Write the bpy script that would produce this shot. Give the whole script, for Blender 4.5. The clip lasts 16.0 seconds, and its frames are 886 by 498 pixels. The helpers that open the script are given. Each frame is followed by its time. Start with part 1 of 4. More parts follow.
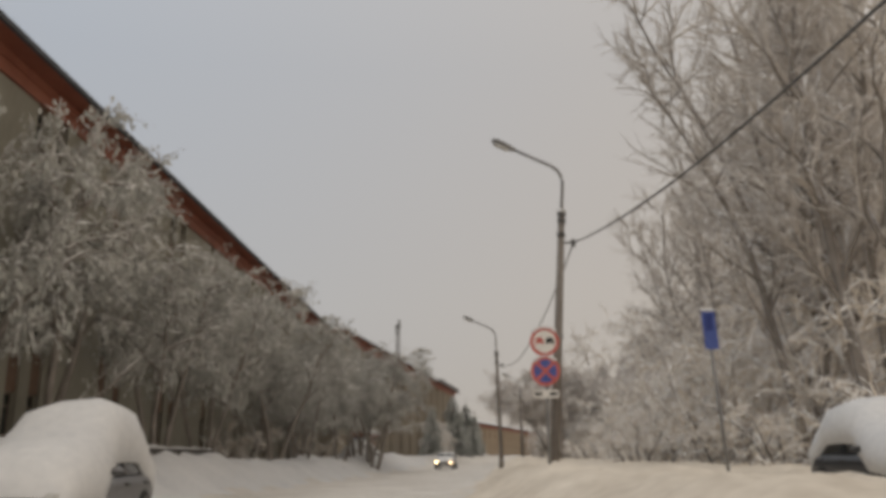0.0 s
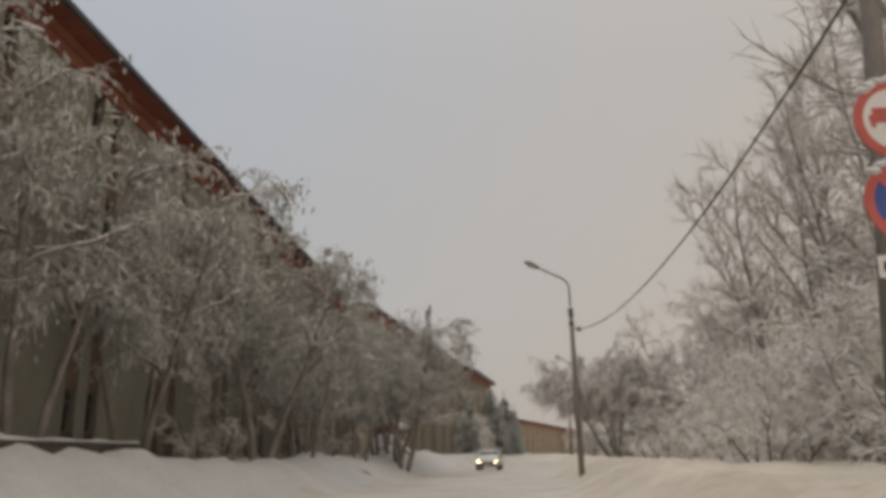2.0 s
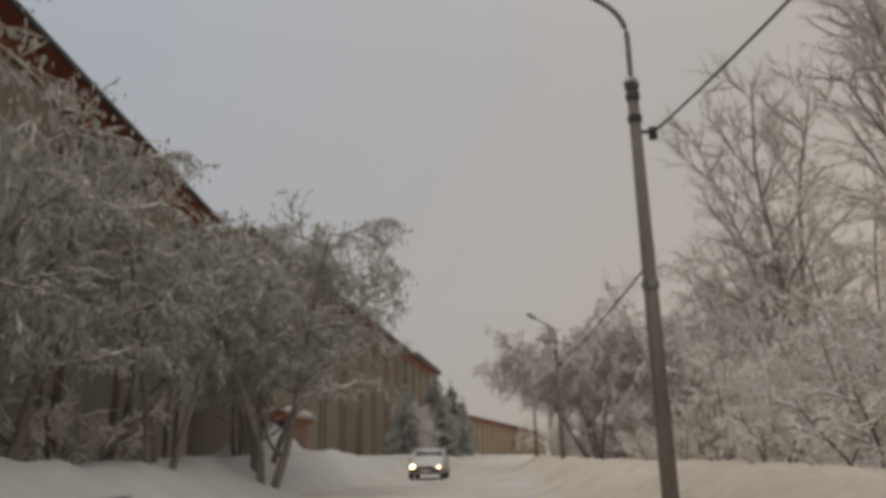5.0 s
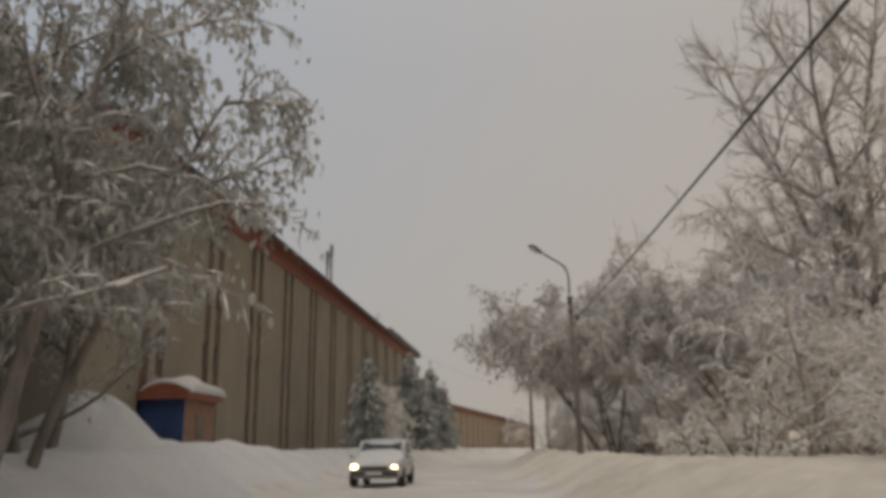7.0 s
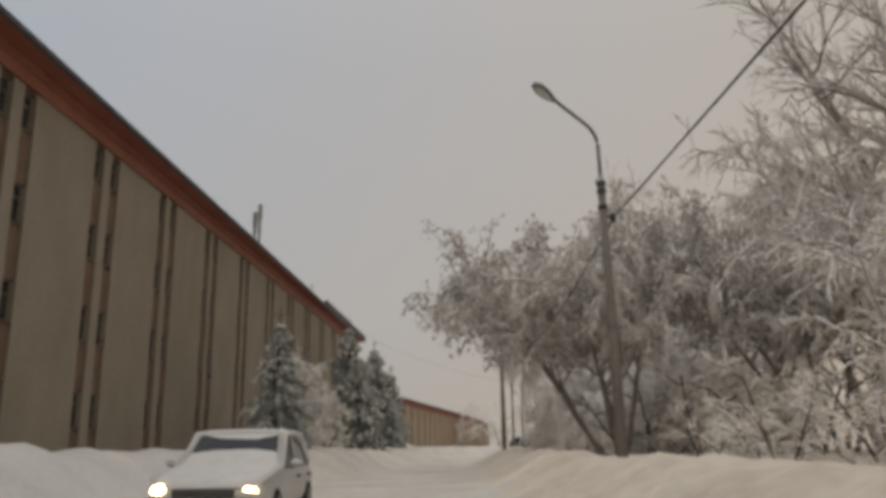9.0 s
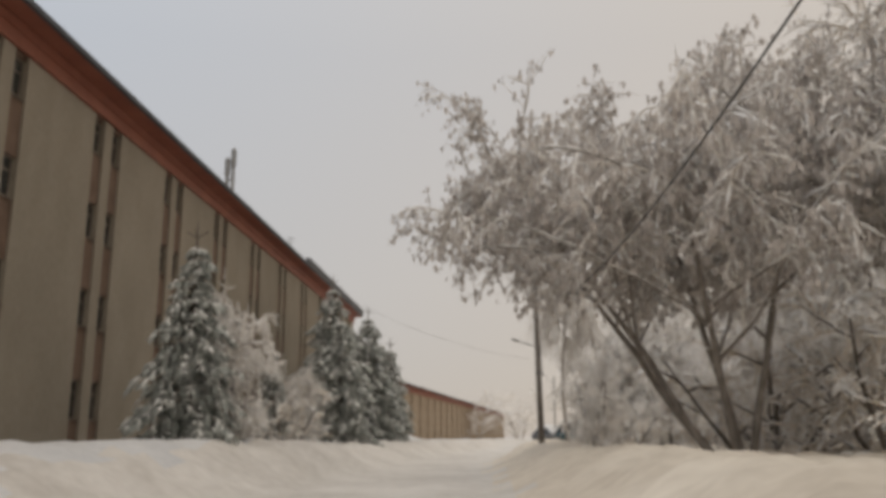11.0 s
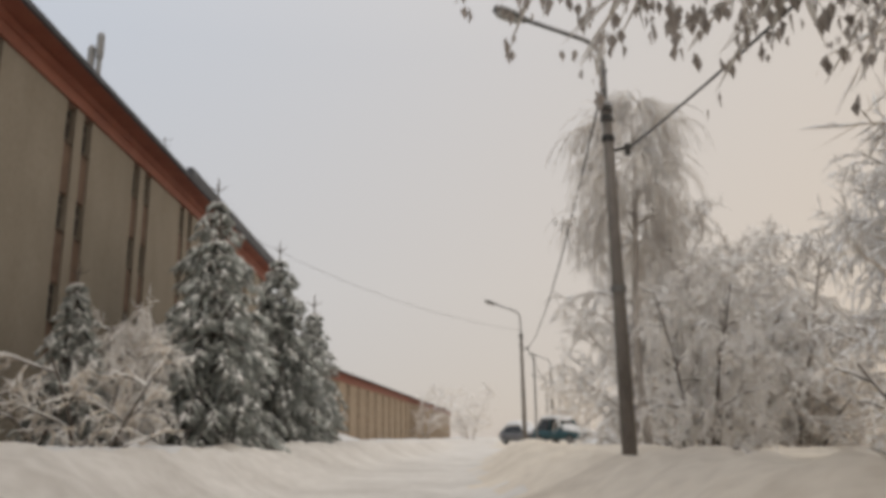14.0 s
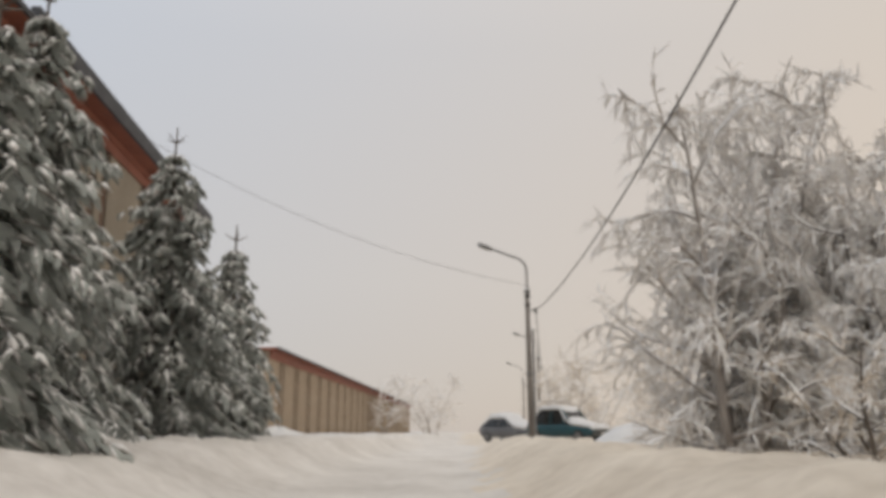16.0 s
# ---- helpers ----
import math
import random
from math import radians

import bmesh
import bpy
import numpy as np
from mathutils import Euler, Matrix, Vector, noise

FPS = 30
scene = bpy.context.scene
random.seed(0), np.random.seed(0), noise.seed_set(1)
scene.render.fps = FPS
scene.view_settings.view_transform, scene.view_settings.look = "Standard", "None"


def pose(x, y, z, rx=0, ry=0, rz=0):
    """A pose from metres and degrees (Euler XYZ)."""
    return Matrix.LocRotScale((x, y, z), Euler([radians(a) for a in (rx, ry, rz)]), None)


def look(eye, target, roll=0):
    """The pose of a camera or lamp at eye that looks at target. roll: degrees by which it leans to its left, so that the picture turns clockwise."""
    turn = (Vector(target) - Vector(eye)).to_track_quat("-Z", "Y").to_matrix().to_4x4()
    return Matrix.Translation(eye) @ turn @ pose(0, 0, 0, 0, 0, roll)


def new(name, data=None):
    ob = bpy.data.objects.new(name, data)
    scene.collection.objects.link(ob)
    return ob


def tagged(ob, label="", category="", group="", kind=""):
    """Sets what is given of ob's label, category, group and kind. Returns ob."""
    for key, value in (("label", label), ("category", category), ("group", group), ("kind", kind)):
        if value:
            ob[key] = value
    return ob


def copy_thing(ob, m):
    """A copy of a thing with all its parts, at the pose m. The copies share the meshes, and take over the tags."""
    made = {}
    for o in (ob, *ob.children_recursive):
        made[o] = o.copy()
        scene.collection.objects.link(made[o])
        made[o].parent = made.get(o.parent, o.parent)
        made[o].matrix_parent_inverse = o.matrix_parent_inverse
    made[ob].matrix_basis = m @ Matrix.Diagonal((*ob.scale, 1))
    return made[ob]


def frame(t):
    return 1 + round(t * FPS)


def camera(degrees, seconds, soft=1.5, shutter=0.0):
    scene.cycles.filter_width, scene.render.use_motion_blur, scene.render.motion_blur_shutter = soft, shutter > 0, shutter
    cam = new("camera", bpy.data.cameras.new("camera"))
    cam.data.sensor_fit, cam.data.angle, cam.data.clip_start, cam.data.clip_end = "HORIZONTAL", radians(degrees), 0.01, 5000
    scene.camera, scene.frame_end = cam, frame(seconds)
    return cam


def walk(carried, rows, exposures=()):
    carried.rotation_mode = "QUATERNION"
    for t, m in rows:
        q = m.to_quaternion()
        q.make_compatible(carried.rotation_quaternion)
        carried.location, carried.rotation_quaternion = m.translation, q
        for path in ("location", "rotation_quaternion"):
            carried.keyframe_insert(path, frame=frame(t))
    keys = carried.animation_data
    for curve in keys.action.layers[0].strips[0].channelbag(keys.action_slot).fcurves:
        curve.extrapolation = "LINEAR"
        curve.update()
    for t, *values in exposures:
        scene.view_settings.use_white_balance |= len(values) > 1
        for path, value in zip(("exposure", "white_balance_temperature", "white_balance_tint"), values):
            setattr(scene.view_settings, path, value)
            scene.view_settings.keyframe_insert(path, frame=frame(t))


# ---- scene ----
cam = camera(57.6, 16.0, soft=4.5)
LEAN = pose(0, 0, 0, 0, 0, -0.67)
ROWS = [
    (0.0, pose(0.00, -0.00, 1.2, 104.39, 0, 8.42) @ LEAN),
    (0.5, pose(-0.71, 3.10, 1.2, 104.09, 0, 8.07) @ LEAN),
    (1.0, pose(-1.45, 6.19, 1.2, 103.70, 0, 8.97) @ LEAN),
    (1.5, pose(-2.19, 9.46, 1.2, 104.41, 0, 10.51) @ LEAN),
    (2.0, pose(-3.03, 12.82, 1.2, 104.31, 0, 10.42) @ LEAN),
    (2.5, pose(-3.54, 16.18, 1.2, 104.36, 0, 10.32) @ LEAN),
    (3.0, pose(-4.30, 19.60, 1.2, 104.20, 0, 8.43) @ LEAN),
    (3.5, pose(-4.91, 23.10, 1.2, 104.15, 0, 7.27) @ LEAN),
    (4.0, pose(-5.24, 26.72, 1.2, 104.28, 0, 7.27) @ LEAN),
    (6.5, pose(-5.99, 45.30, 1.2, 104.33, 0, 5.60) @ LEAN),
    (7.0, pose(-6.41, 48.95, 1.2, 103.87, 0, 5.69) @ LEAN),
    (7.5, pose(-6.92, 52.59, 1.2, 103.86, 0, 4.98) @ LEAN),
    (8.0, pose(-7.32, 56.23, 1.2, 104.07, 0, 3.82) @ LEAN),
    (10.5, pose(-7.60, 74.47, 1.2, 103.09, 0, 1.78) @ LEAN),
    (11.0, pose(-7.95, 77.74, 1.2, 103.22, 0, 3.22) @ LEAN),
    (11.5, pose(-8.47, 80.72, 1.2, 103.39, 0, 2.30) @ LEAN),
    (12.0, pose(-8.76, 83.82, 1.2, 103.19, 0, 1.42) @ LEAN),
    (12.5, pose(-8.96, 86.98, 1.2, 103.35, 0, 0.76) @ LEAN),
    (13.0, pose(-9.11, 90.01, 1.2, 103.37, 0, 0.12) @ LEAN),
    (13.5, pose(-9.23, 92.95, 1.2, 102.87, 0, -0.62) @ LEAN),
    (14.0, pose(-9.28, 95.91, 1.2, 103.16, 0, -0.93) @ LEAN),
    (14.5, pose(-9.40, 99.10, 1.2, 103.21, 0, -1.66) @ LEAN),
    (15.0, pose(-9.50, 102.22, 1.2, 103.21, 0, -2.42) @ LEAN),
    (15.5, pose(-9.69, 105.57, 1.2, 103.20, 0, -3.01) @ LEAN),
    (16.0, pose(-9.77, 108.96, 1.2, 102.80, 0, -3.80)),]
walk(cam, ROWS, exposures=[
    (0.0, -0.40, 7350, 10), (1.0, -0.38, 7350, 10), (2.25, -0.40, 7350, 10), (3.0, -0.50, 7300, 10), (4.0, -0.57, 7300, 10), (6.5, -0.58, 7300, 10),
    (8.0, -0.58, 7300, 10), (10.5, -0.25, 7300, 10), (11.5, -0.12, 7300, 10), (13.0, -0.06, 7150, 10), (16.0, -0.04, 7050, 10)])

# ---- overcast daylight ----
world = bpy.data.worlds.new("overcast_sky")
scene.world = world
world.use_nodes = True
wn, wl = world.node_tree.nodes, world.node_tree.links
wn.clear()
w_out = wn.new("ShaderNodeOutputWorld")
w_bg = wn.new("ShaderNodeBackground")
w_geo = wn.new("ShaderNodeTexCoord")
w_sep = wn.new("ShaderNodeSeparateXYZ")
w_ramp = wn.new("ShaderNodeValToRGB")
w_side = wn.new("ShaderNodeMapRange")
w_tint = wn.new("ShaderNodeMix")
w_tint.data_type, w_tint.blend_type = "RGBA", "MULTIPLY"
w_warm = wn.new("ShaderNodeMix")
w_warm.data_type = "RGBA"
w_sky = wn.new("ShaderNodeTexSky")
w_sky.sky_type, w_sky.sun_disc = "NISHITA", False
w_sky.sun_elevation, w_sky.sun_rotation = radians(52), radians(192)
w_mix = wn.new("ShaderNodeMix")
w_mix.data_type = "RGBA"
w_mix.inputs["Factor"].default_value = 0.006
wl.new(w_geo.outputs["Generated"], w_sep.inputs[0])
wl.new(w_sep.outputs["Z"], w_ramp.inputs[0])
ramp = w_ramp.color_ramp
ramp.elements[0].position, ramp.elements[0].color = 0.0, (0.56, 0.52, 0.49, 1)
ramp.elements[1].position, ramp.elements[1].color = 1.0, (0.80, 0.82, 0.86, 1)
for at, col in ((0.18, (0.60, 0.58, 0.565, 1)), (0.45, (0.60, 0.61, 0.635, 1))):
    el = ramp.elements.new(at)
    el.color = col
wl.new(w_sep.outputs["X"], w_side.inputs["Value"])
w_side.inputs["From Min"].default_value, w_side.inputs["From Max"].default_value = -0.52, 0.52
w_warm.inputs[6].default_value, w_warm.inputs[7].default_value = (0.865, 0.97, 1.13, 1), (1.085, 1.0, 0.915, 1)
wl.new(w_side.outputs[0], w_warm.inputs["Factor"])
w_tint.inputs["Factor"].default_value = 1.0
wl.new(w_ramp.outputs[0], w_tint.inputs[6])
wl.new(w_warm.outputs[2], w_tint.inputs[7])
wl.new(w_tint.outputs[2], w_mix.inputs[6])
wl.new(w_sky.outputs[0], w_mix.inputs[7])
wl.new(w_mix.outputs[2], w_bg.inputs[0])
w_bg.inputs[1].default_value = 1.0
wl.new(w_bg.outputs[0], w_out.inputs[0])
sun = new("sun", bpy.data.lights.new("sun", "SUN"))
sun.data.energy, sun.data.angle, sun.data.color = 0.9, radians(40), (1.0, 0.95, 0.88)
sun.matrix_world = look((-10, 15, 60), (0, 60, 0))


# ---- materials ----
def material(name, dark, light, scale=4.0, rough=0.8, bump=0.3, metal=0.0, fine=12.0, spread=(0.3, 0.7), island=0.0, stretch=(1, 1, 1), spec=0.3):
    """Two scales of noise between two colours, with fine relief."""
    m = bpy.data.materials.new(name)
    m.use_nodes = True
    n, l = m.node_tree.nodes, m.node_tree.links
    b = n["Principled BSDF"]
    b.inputs["Roughness"].default_value, b.inputs["Metallic"].default_value = rough, metal
    b.inputs["Specular IOR Level"].default_value = spec
    tc, mp = n.new("ShaderNodeTexCoord"), n.new("ShaderNodeMapping")
    mp.inputs["Scale"].default_value = stretch
    l.new(tc.outputs["Object"], mp.inputs[0])
    big, small, mix, r = (n.new("ShaderNodeTexNoise"), n.new("ShaderNodeTexNoise"), n.new("ShaderNodeMath"), n.new("ShaderNodeValToRGB"))
    big.inputs["Scale"].default_value, small.inputs["Scale"].default_value = scale, scale * fine
    big.inputs["Detail"].default_value, small.inputs["Detail"].default_value = 3, 2
    l.new(mp.outputs[0], big.inputs["Vector"])
    l.new(mp.outputs[0], small.inputs["Vector"])
    mix.operation = "MULTIPLY_ADD"
    mix.inputs[1].default_value = 0.4
    l.new(small.outputs[0], mix.inputs[0])
    half = n.new("ShaderNodeMath")
    half.operation = "MULTIPLY"
    half.inputs[1].default_value = 0.6
    l.new(big.outputs[0], half.inputs[0])
    l.new(half.outputs[0], mix.inputs[2])
    value = mix.outputs[0]
    if island:
        g, add = n.new("ShaderNodeNewGeometry"), n.new("ShaderNodeMath")
        add.operation = "MULTIPLY_ADD"
        add.inputs[1].default_value = island
        l.new(g.outputs["Random Per Island"], add.inputs[0])
        l.new(value, add.inputs[2])
        value = add.outputs[0]
    r.color_ramp.elements[0].position, r.color_ramp.elements[1].position = spread
    r.color_ramp.elements[0].color, r.color_ramp.elements[1].color = (*dark, 1), (*light, 1)
    l.new(value, r.inputs[0])
    l.new(r.outputs[0], b.inputs["Base Color"])
    if bump:
        bp = n.new("ShaderNodeBump")
        bp.inputs["Strength"].default_value, bp.inputs["Distance"].default_value = bump, 0.02
        l.new(mix.outputs[0], bp.inputs["Height"])
        l.new(bp.outputs[0], b.inputs["Normal"])
    return m


SNOW = material("snow", (0.57, 0.58, 0.595), (0.75, 0.75, 0.75), 0.5, 0.85, 0.5, fine=14)
ROAD_SNOW = material("packed_snow", (0.52, 0.49, 0.452), (0.80, 0.775, 0.74), 0.35, 0.8, 0.7, fine=9)
# Warm windscreen reflection put into the right bank as a tan snow colour.
WARM_CAST_SNOW = material("warm_cast_snow", (0.54, 0.475, 0.395), (0.83, 0.76, 0.66), 0.35, 0.8, 0.7, fine=9)
BARK = material("wet_bark", (0.08, 0.068, 0.06), (0.22, 0.19, 0.165), 3, 0.9, 0.6, stretch=(3, 3, 0.6))
# Rimed bark, its base colour raised further to carry the air's haze.
HAZY_FROST_BARK = material("hazy_rimed_bark", (0.25, 0.222, 0.198), (0.54, 0.495, 0.455), 3, 0.9, 0.5, stretch=(2, 2, 0.6))
# Both twig colours hold frost plus haze, painted in as a paler, warmer tone.
TWIG = material("hazy_frosted_twigs", (0.455, 0.412, 0.37), (0.775, 0.725, 0.67), 1.5, 0.9, 0, island=0.25)
TWIG_MID = material("hazy_rimed_twigs", (0.46, 0.40, 0.335), (0.79, 0.715, 0.625), 1.5, 0.9, 0, island=0.25)
TWIG_BROWN = material("brown_twigs", (0.30, 0.268, 0.24), (0.58, 0.535, 0.49), 1.5, 0.9, 0, island=0.25)
DULL_BARK = material("dull_bark", (0.14, 0.122, 0.108), (0.36, 0.325, 0.295), 3, 0.9, 0.5, stretch=(2, 2, 0.6))
# Dark twigs, lightened a little to put fog into the colour.
TWIG_DARK = material("dark_twigs", (0.15, 0.142, 0.13), (0.38, 0.362, 0.338), 1.5, 0.9, 0, island=0.25)
TWIG_SNOW = material("snow_on_twigs", (0.62, 0.60, 0.585), (0.88, 0.87, 0.86), 1.2, 0.85, 0, island=0.3)
LEAF = material("withered_leaves", (0.25, 0.22, 0.203), (0.56, 0.515, 0.483), 2, 0.8, 0, island=0.3)
# Frozen leaves, with fog painted in as a paler grey-green.
FROZEN_LEAF = material("frozen_leaves", (0.165, 0.168, 0.152), (0.47, 0.47, 0.438), 2, 0.8, 0, island=0.3)
# Needle green paled so that rime and haze both sit in the colour.
NEEDLE = material("hazy_rimed_needles", (0.15, 0.168, 0.156), (0.37, 0.392, 0.37), 2, 0.85, 0, island=0.35)
BRICK = material("buff_brick", (0.242, 0.211, 0.168), (0.336, 0.297, 0.242), 0.7, 0.9, 0.15, fine=14, stretch=(1, 1, 0.45))
BRICK_GREY = material("grey_render", (0.215, 0.205, 0.17), (0.31, 0.295, 0.25), 0.7, 0.9, 0.15, fine=14, stretch=(1, 1, 0.25))
BRICK_TAN = material("tan_brick", (0.33, 0.26, 0.19), (0.43, 0.35, 0.265), 0.8, 0.9, 0.4, fine=20)
SPANDREL = material("brown_panel", (0.118, 0.077, 0.056), (0.21, 0.143, 0.106), 1.3, 0.85, 0.3)
RED = material("red_brown_metal", (0.215, 0.073, 0.048), (0.325, 0.122, 0.08), 0.9, 0.6, 0.2)
ROOF_EDGE = material("dark_roof_edge", (0.035, 0.038, 0.046), (0.09, 0.094, 0.105), 1.5, 0.6, 0.2)
DARK_WALL = material("dark_concrete", (0.045, 0.04, 0.036), (0.11, 0.10, 0.09), 1.0, 0.85, 0.4)
ROOM = material("room_shade", (0.03, 0.03, 0.03), (0.07, 0.065, 0.06), 1, 0.9, 0)
FRAME = material("weathered_window_paint", (0.13, 0.105, 0.085), (0.26, 0.22, 0.18), 2, 0.7, 0.2)
BLUE_DOOR = material("blue_paint", (0.022, 0.047, 0.13), (0.042, 0.08, 0.195), 1.2, 0.6, 0.2)
RED_BRICK = material("pink_brick", (0.24, 0.135, 0.10), (0.38, 0.245, 0.19), 2.5, 0.9, 0.4)
CONCRETE = material("wet_concrete", (0.125, 0.11, 0.098), (0.245, 0.218, 0.195), 1.2, 0.8, 0.4, stretch=(2, 2, 0.5))
STEEL = material("dull_steel", (0.16, 0.16, 0.16), (0.28, 0.275, 0.27), 3, 0.55, 0.1, metal=0.5)
DARK_STEEL = material("dark_fittings", (0.045, 0.045, 0.045), (0.10, 0.095, 0.09), 5, 0.6, 0.1)
CABLE = material("black_cable", (0.05, 0.05, 0.052), (0.11, 0.11, 0.11), 3, 0.6, 0)
LENS = material("lamp_glass", (0.45, 0.45, 0.43), (0.6, 0.6, 0.58), 5, 0.2, 0)
# Sign red and blue are dulled: the wet glass's veil put into their colour.
SIGN_RED = material("sign_red", (0.42, 0.085, 0.075), (0.57, 0.15, 0.13), 3, 0.45, 0)
SIGN_WHITE = material("sign_white", (0.62, 0.60, 0.57), (0.76, 0.74, 0.71), 3, 0.45, 0)
SIGN_BLUE = material("sign_blue", (0.045, 0.07, 0.25), (0.08, 0.125, 0.35), 3, 0.45, 0)
SIGN_DARK_BLUE = material("sign_dark_blue", (0.015, 0.03, 0.15), (0.03, 0.05, 0.2), 3, 0.5, 0)
SIGN_BLACK = material("sign_black", (0.02, 0.02, 0.02), (0.05, 0.05, 0.05), 3, 0.5, 0)
TYRE = material("tyre_rubber", (0.02, 0.02, 0.02), (0.045, 0.045, 0.045), 6, 0.85, 0.2)
TEAL = material("teal_car_paint", (0.012, 0.055, 0.07), (0.025, 0.085, 0.10), 1, 0.3, 0, spec=0.5)
DARK_PAINT = material("dark_car_paint", (0.02, 0.022, 0.026), (0.04, 0.042, 0.047), 1, 0.3, 0, spec=0.5)
GREY_PAINT = material("grey_car_paint", (0.10, 0.10, 0.105), (0.16, 0.16, 0.165), 1, 0.35, 0, spec=0.5)
SILVER_PAINT = material("silver_car_paint", (0.42, 0.43, 0.43), (0.56, 0.56, 0.55), 1, 0.35, 0, spec=0.5)
CAR_GLASS = material("tinted_car_glass", (0.012, 0.014, 0.016), (0.025, 0.028, 0.03), 1, 0.08, 0, spec=0.6)


def glass_material(name, tint, rough):
    m = bpy.data.materials.new(name)
    m.use_nodes = True
    b = m.node_tree.nodes["Principled BSDF"]
    b.inputs["Base Color"].default_value, b.inputs["Roughness"].default_value = (*tint, 1), rough
    b.inputs["Transmission Weight"].default_value, b.inputs["IOR"].default_value = 0.9, 1.3
    return m


def glowing(name, colour, strength):
    m = bpy.data.materials.new(name)
    m.use_nodes = True
    b = m.node_tree.nodes["Principled BSDF"]
    b.inputs["Emission Color"].default_value, b.inputs["Emission Strength"].default_value = (*colour, 1), strength
    return m


PANE = glass_material("window_glass", (0.36, 0.39, 0.40), 0.05)
HEADLIGHT = glowing("lit_headlight", (1.0, 0.74, 0.42), 14.0)


# ---- mesh helpers ----
class Buf:
    """Vertices and faces of a mesh in the making."""

    def __init__(self):
        self.v, self.f = [], []

    def box(self, x0, y0, z0, x1, y1, z1):
        k = len(self.v)
        self.v += [(x, y, z) for z in (z0, z1) for y in (y0, y1) for x in (x0, x1)]
        self.f += [tuple(k + i for i in q) for q in ((0, 2, 3, 1), (4, 5, 7, 6), (0, 1, 5, 4), (2, 6, 7, 3), (0, 4, 6, 2), (1, 3, 7, 5))]

    def tube(self, pts, radii, sides=6, cap=True):
        k, n = len(self.v), len(pts)
        for i, p in enumerate(pts):
            d = (pts[min(i + 1, n - 1)] - pts[max(i - 1, 0)]).normalized()
            a = d.orthogonal().normalized() if abs(d.z) > 0.95 else Vector((-d.y, d.x, 0)).normalized()
            b = d.cross(a)
            for s in range(sides):
                w = 2 * math.pi * s / sides
                q = p + (a * math.cos(w) + b * math.sin(w)) * radii[i]
                self.v.append((q.x, q.y, q.z))
        for i in range(n - 1):
            for s in range(sides):
                t = (s + 1) % sides
                self.f.append((k + i * sides + s, k + i * sides + t, k + (i + 1) * sides + t, k + (i + 1) * sides + s))
        if cap:
            self.f.append(tuple(k + s for s in range(sides))[::-1])
            self.f.append(tuple(k + (n - 1) * sides + s for s in range(sides)))

    def spike(self, pts, radius):
        """A three-sided shoot that runs out to a point."""
        k, n = len(self.v), len(pts)
        for i in range(n - 1):
            d = pts[i + 1] - pts[i]
            a = Vector((-d.y, d.x, 0.001)).normalized()
            b = d.cross(a).normalized()
            r = radius * (1 - 0.5 * i / (n - 1))
            for c, e in ((1.0, 0.0), (-0.5, 0.87), (-0.5, -0.87)):
                q = pts[i] + a * (c * r) + b * (e * r)
                self.v.append((q.x, q.y, q.z))
        self.v.append(tuple(pts[-1]))
        tip = k + 3 * (n - 1)
        for i in range(n - 2):
            for j, t in ((0, 1), (1, 2), (2, 0)):
                self.f.append((k + 3 * i + j, k + 3 * i + t, k + 3 * i + 3 + t, k + 3 * i + 3 + j))
        self.f += [(tip - 3, tip - 2, tip), (tip - 2, tip - 1, tip), (tip - 1, tip - 3, tip)]

    def pad(self, a, b, radius):
        """A small ridge of snow, thick in the middle, from a to b."""
        k, d = len(self.v), b - a
        s = Vector((-d.y, d.x, 0.001)).normalized() * radius
        m = a.lerp(b, 0.45)
        for q in (a, m + s, m - s, m + Vector((0, 0, radius * 1.25)), b):
            self.v.append((q.x, q.y, q.z))
        self.f += [(k, k + 1, k + 3), (k, k + 3, k + 2), (k, k + 2, k + 1), (k + 4, k + 3, k + 1), (k + 4, k + 2, k + 3), (k + 4, k + 1, k + 2)]

    def loft(self, rings, cap=True):
        k, n = len(self.v), len(rings[0])
        for ring in rings:
            self.v += [tuple(p) for p in ring]
        for i in range(len(rings) - 1):
            for s in range(n):
                t = (s + 1) % n
                self.f.append((k + i * n + s, k + i * n + t, k + (i + 1) * n + t, k + (i + 1) * n + s))
        if cap:
            self.f.append(tuple(k + s for s in range(n))[::-1])
            self.f.append(tuple(k + (len(rings) - 1) * n + s for s in range(n)))

    def blob(self, p, rx, ry, rz, rng, turn=0.0):
        """A lumpy clod of twenty faces."""
        k, g = len(self.v), (1 + 5 ** 0.5) / 2
        c, s = math.cos(turn), math.sin(turn)
        for x, y, z in ((-1, g, 0), (1, g, 0), (-1, -g, 0), (1, -g, 0), (0, -1, g), (0, 1, g), (0, -1, -g), (0, 1, -g), (g, 0, -1), (g, 0, 1), (-g, 0, -1), (-g, 0, 1)):
            j = rng.uniform(0.4, 0.66)
            x, y, z = x * rx * j, y * ry * j, z * rz * j
            self.v.append((p[0] + x * c - y * s, p[1] + x * s + y * c, p[2] + z))
        self.f += [(k + a, k + b, k + d) for a, b, d in ((0, 11, 5), (0, 5, 1), (0, 1, 7), (0, 7, 10), (0, 10, 11), (1, 5, 9), (5, 11, 4), (11, 10, 2), (10, 7, 6), (7, 1, 8), (3, 9, 4), (3, 4, 2), (3, 2, 6), (3, 6, 8), (3, 8, 9), (4, 9, 5), (2, 4, 11), (6, 2, 10), (8, 6, 7), (9, 8, 1))]

    def mesh(self, name, mat, smooth=False):
        me = bpy.data.meshes.new(name)
        me.from_pydata(self.v, [], self.f)
        me.materials.append(mat)
        if smooth:
            me.shade_smooth()
        me.update()
        return me


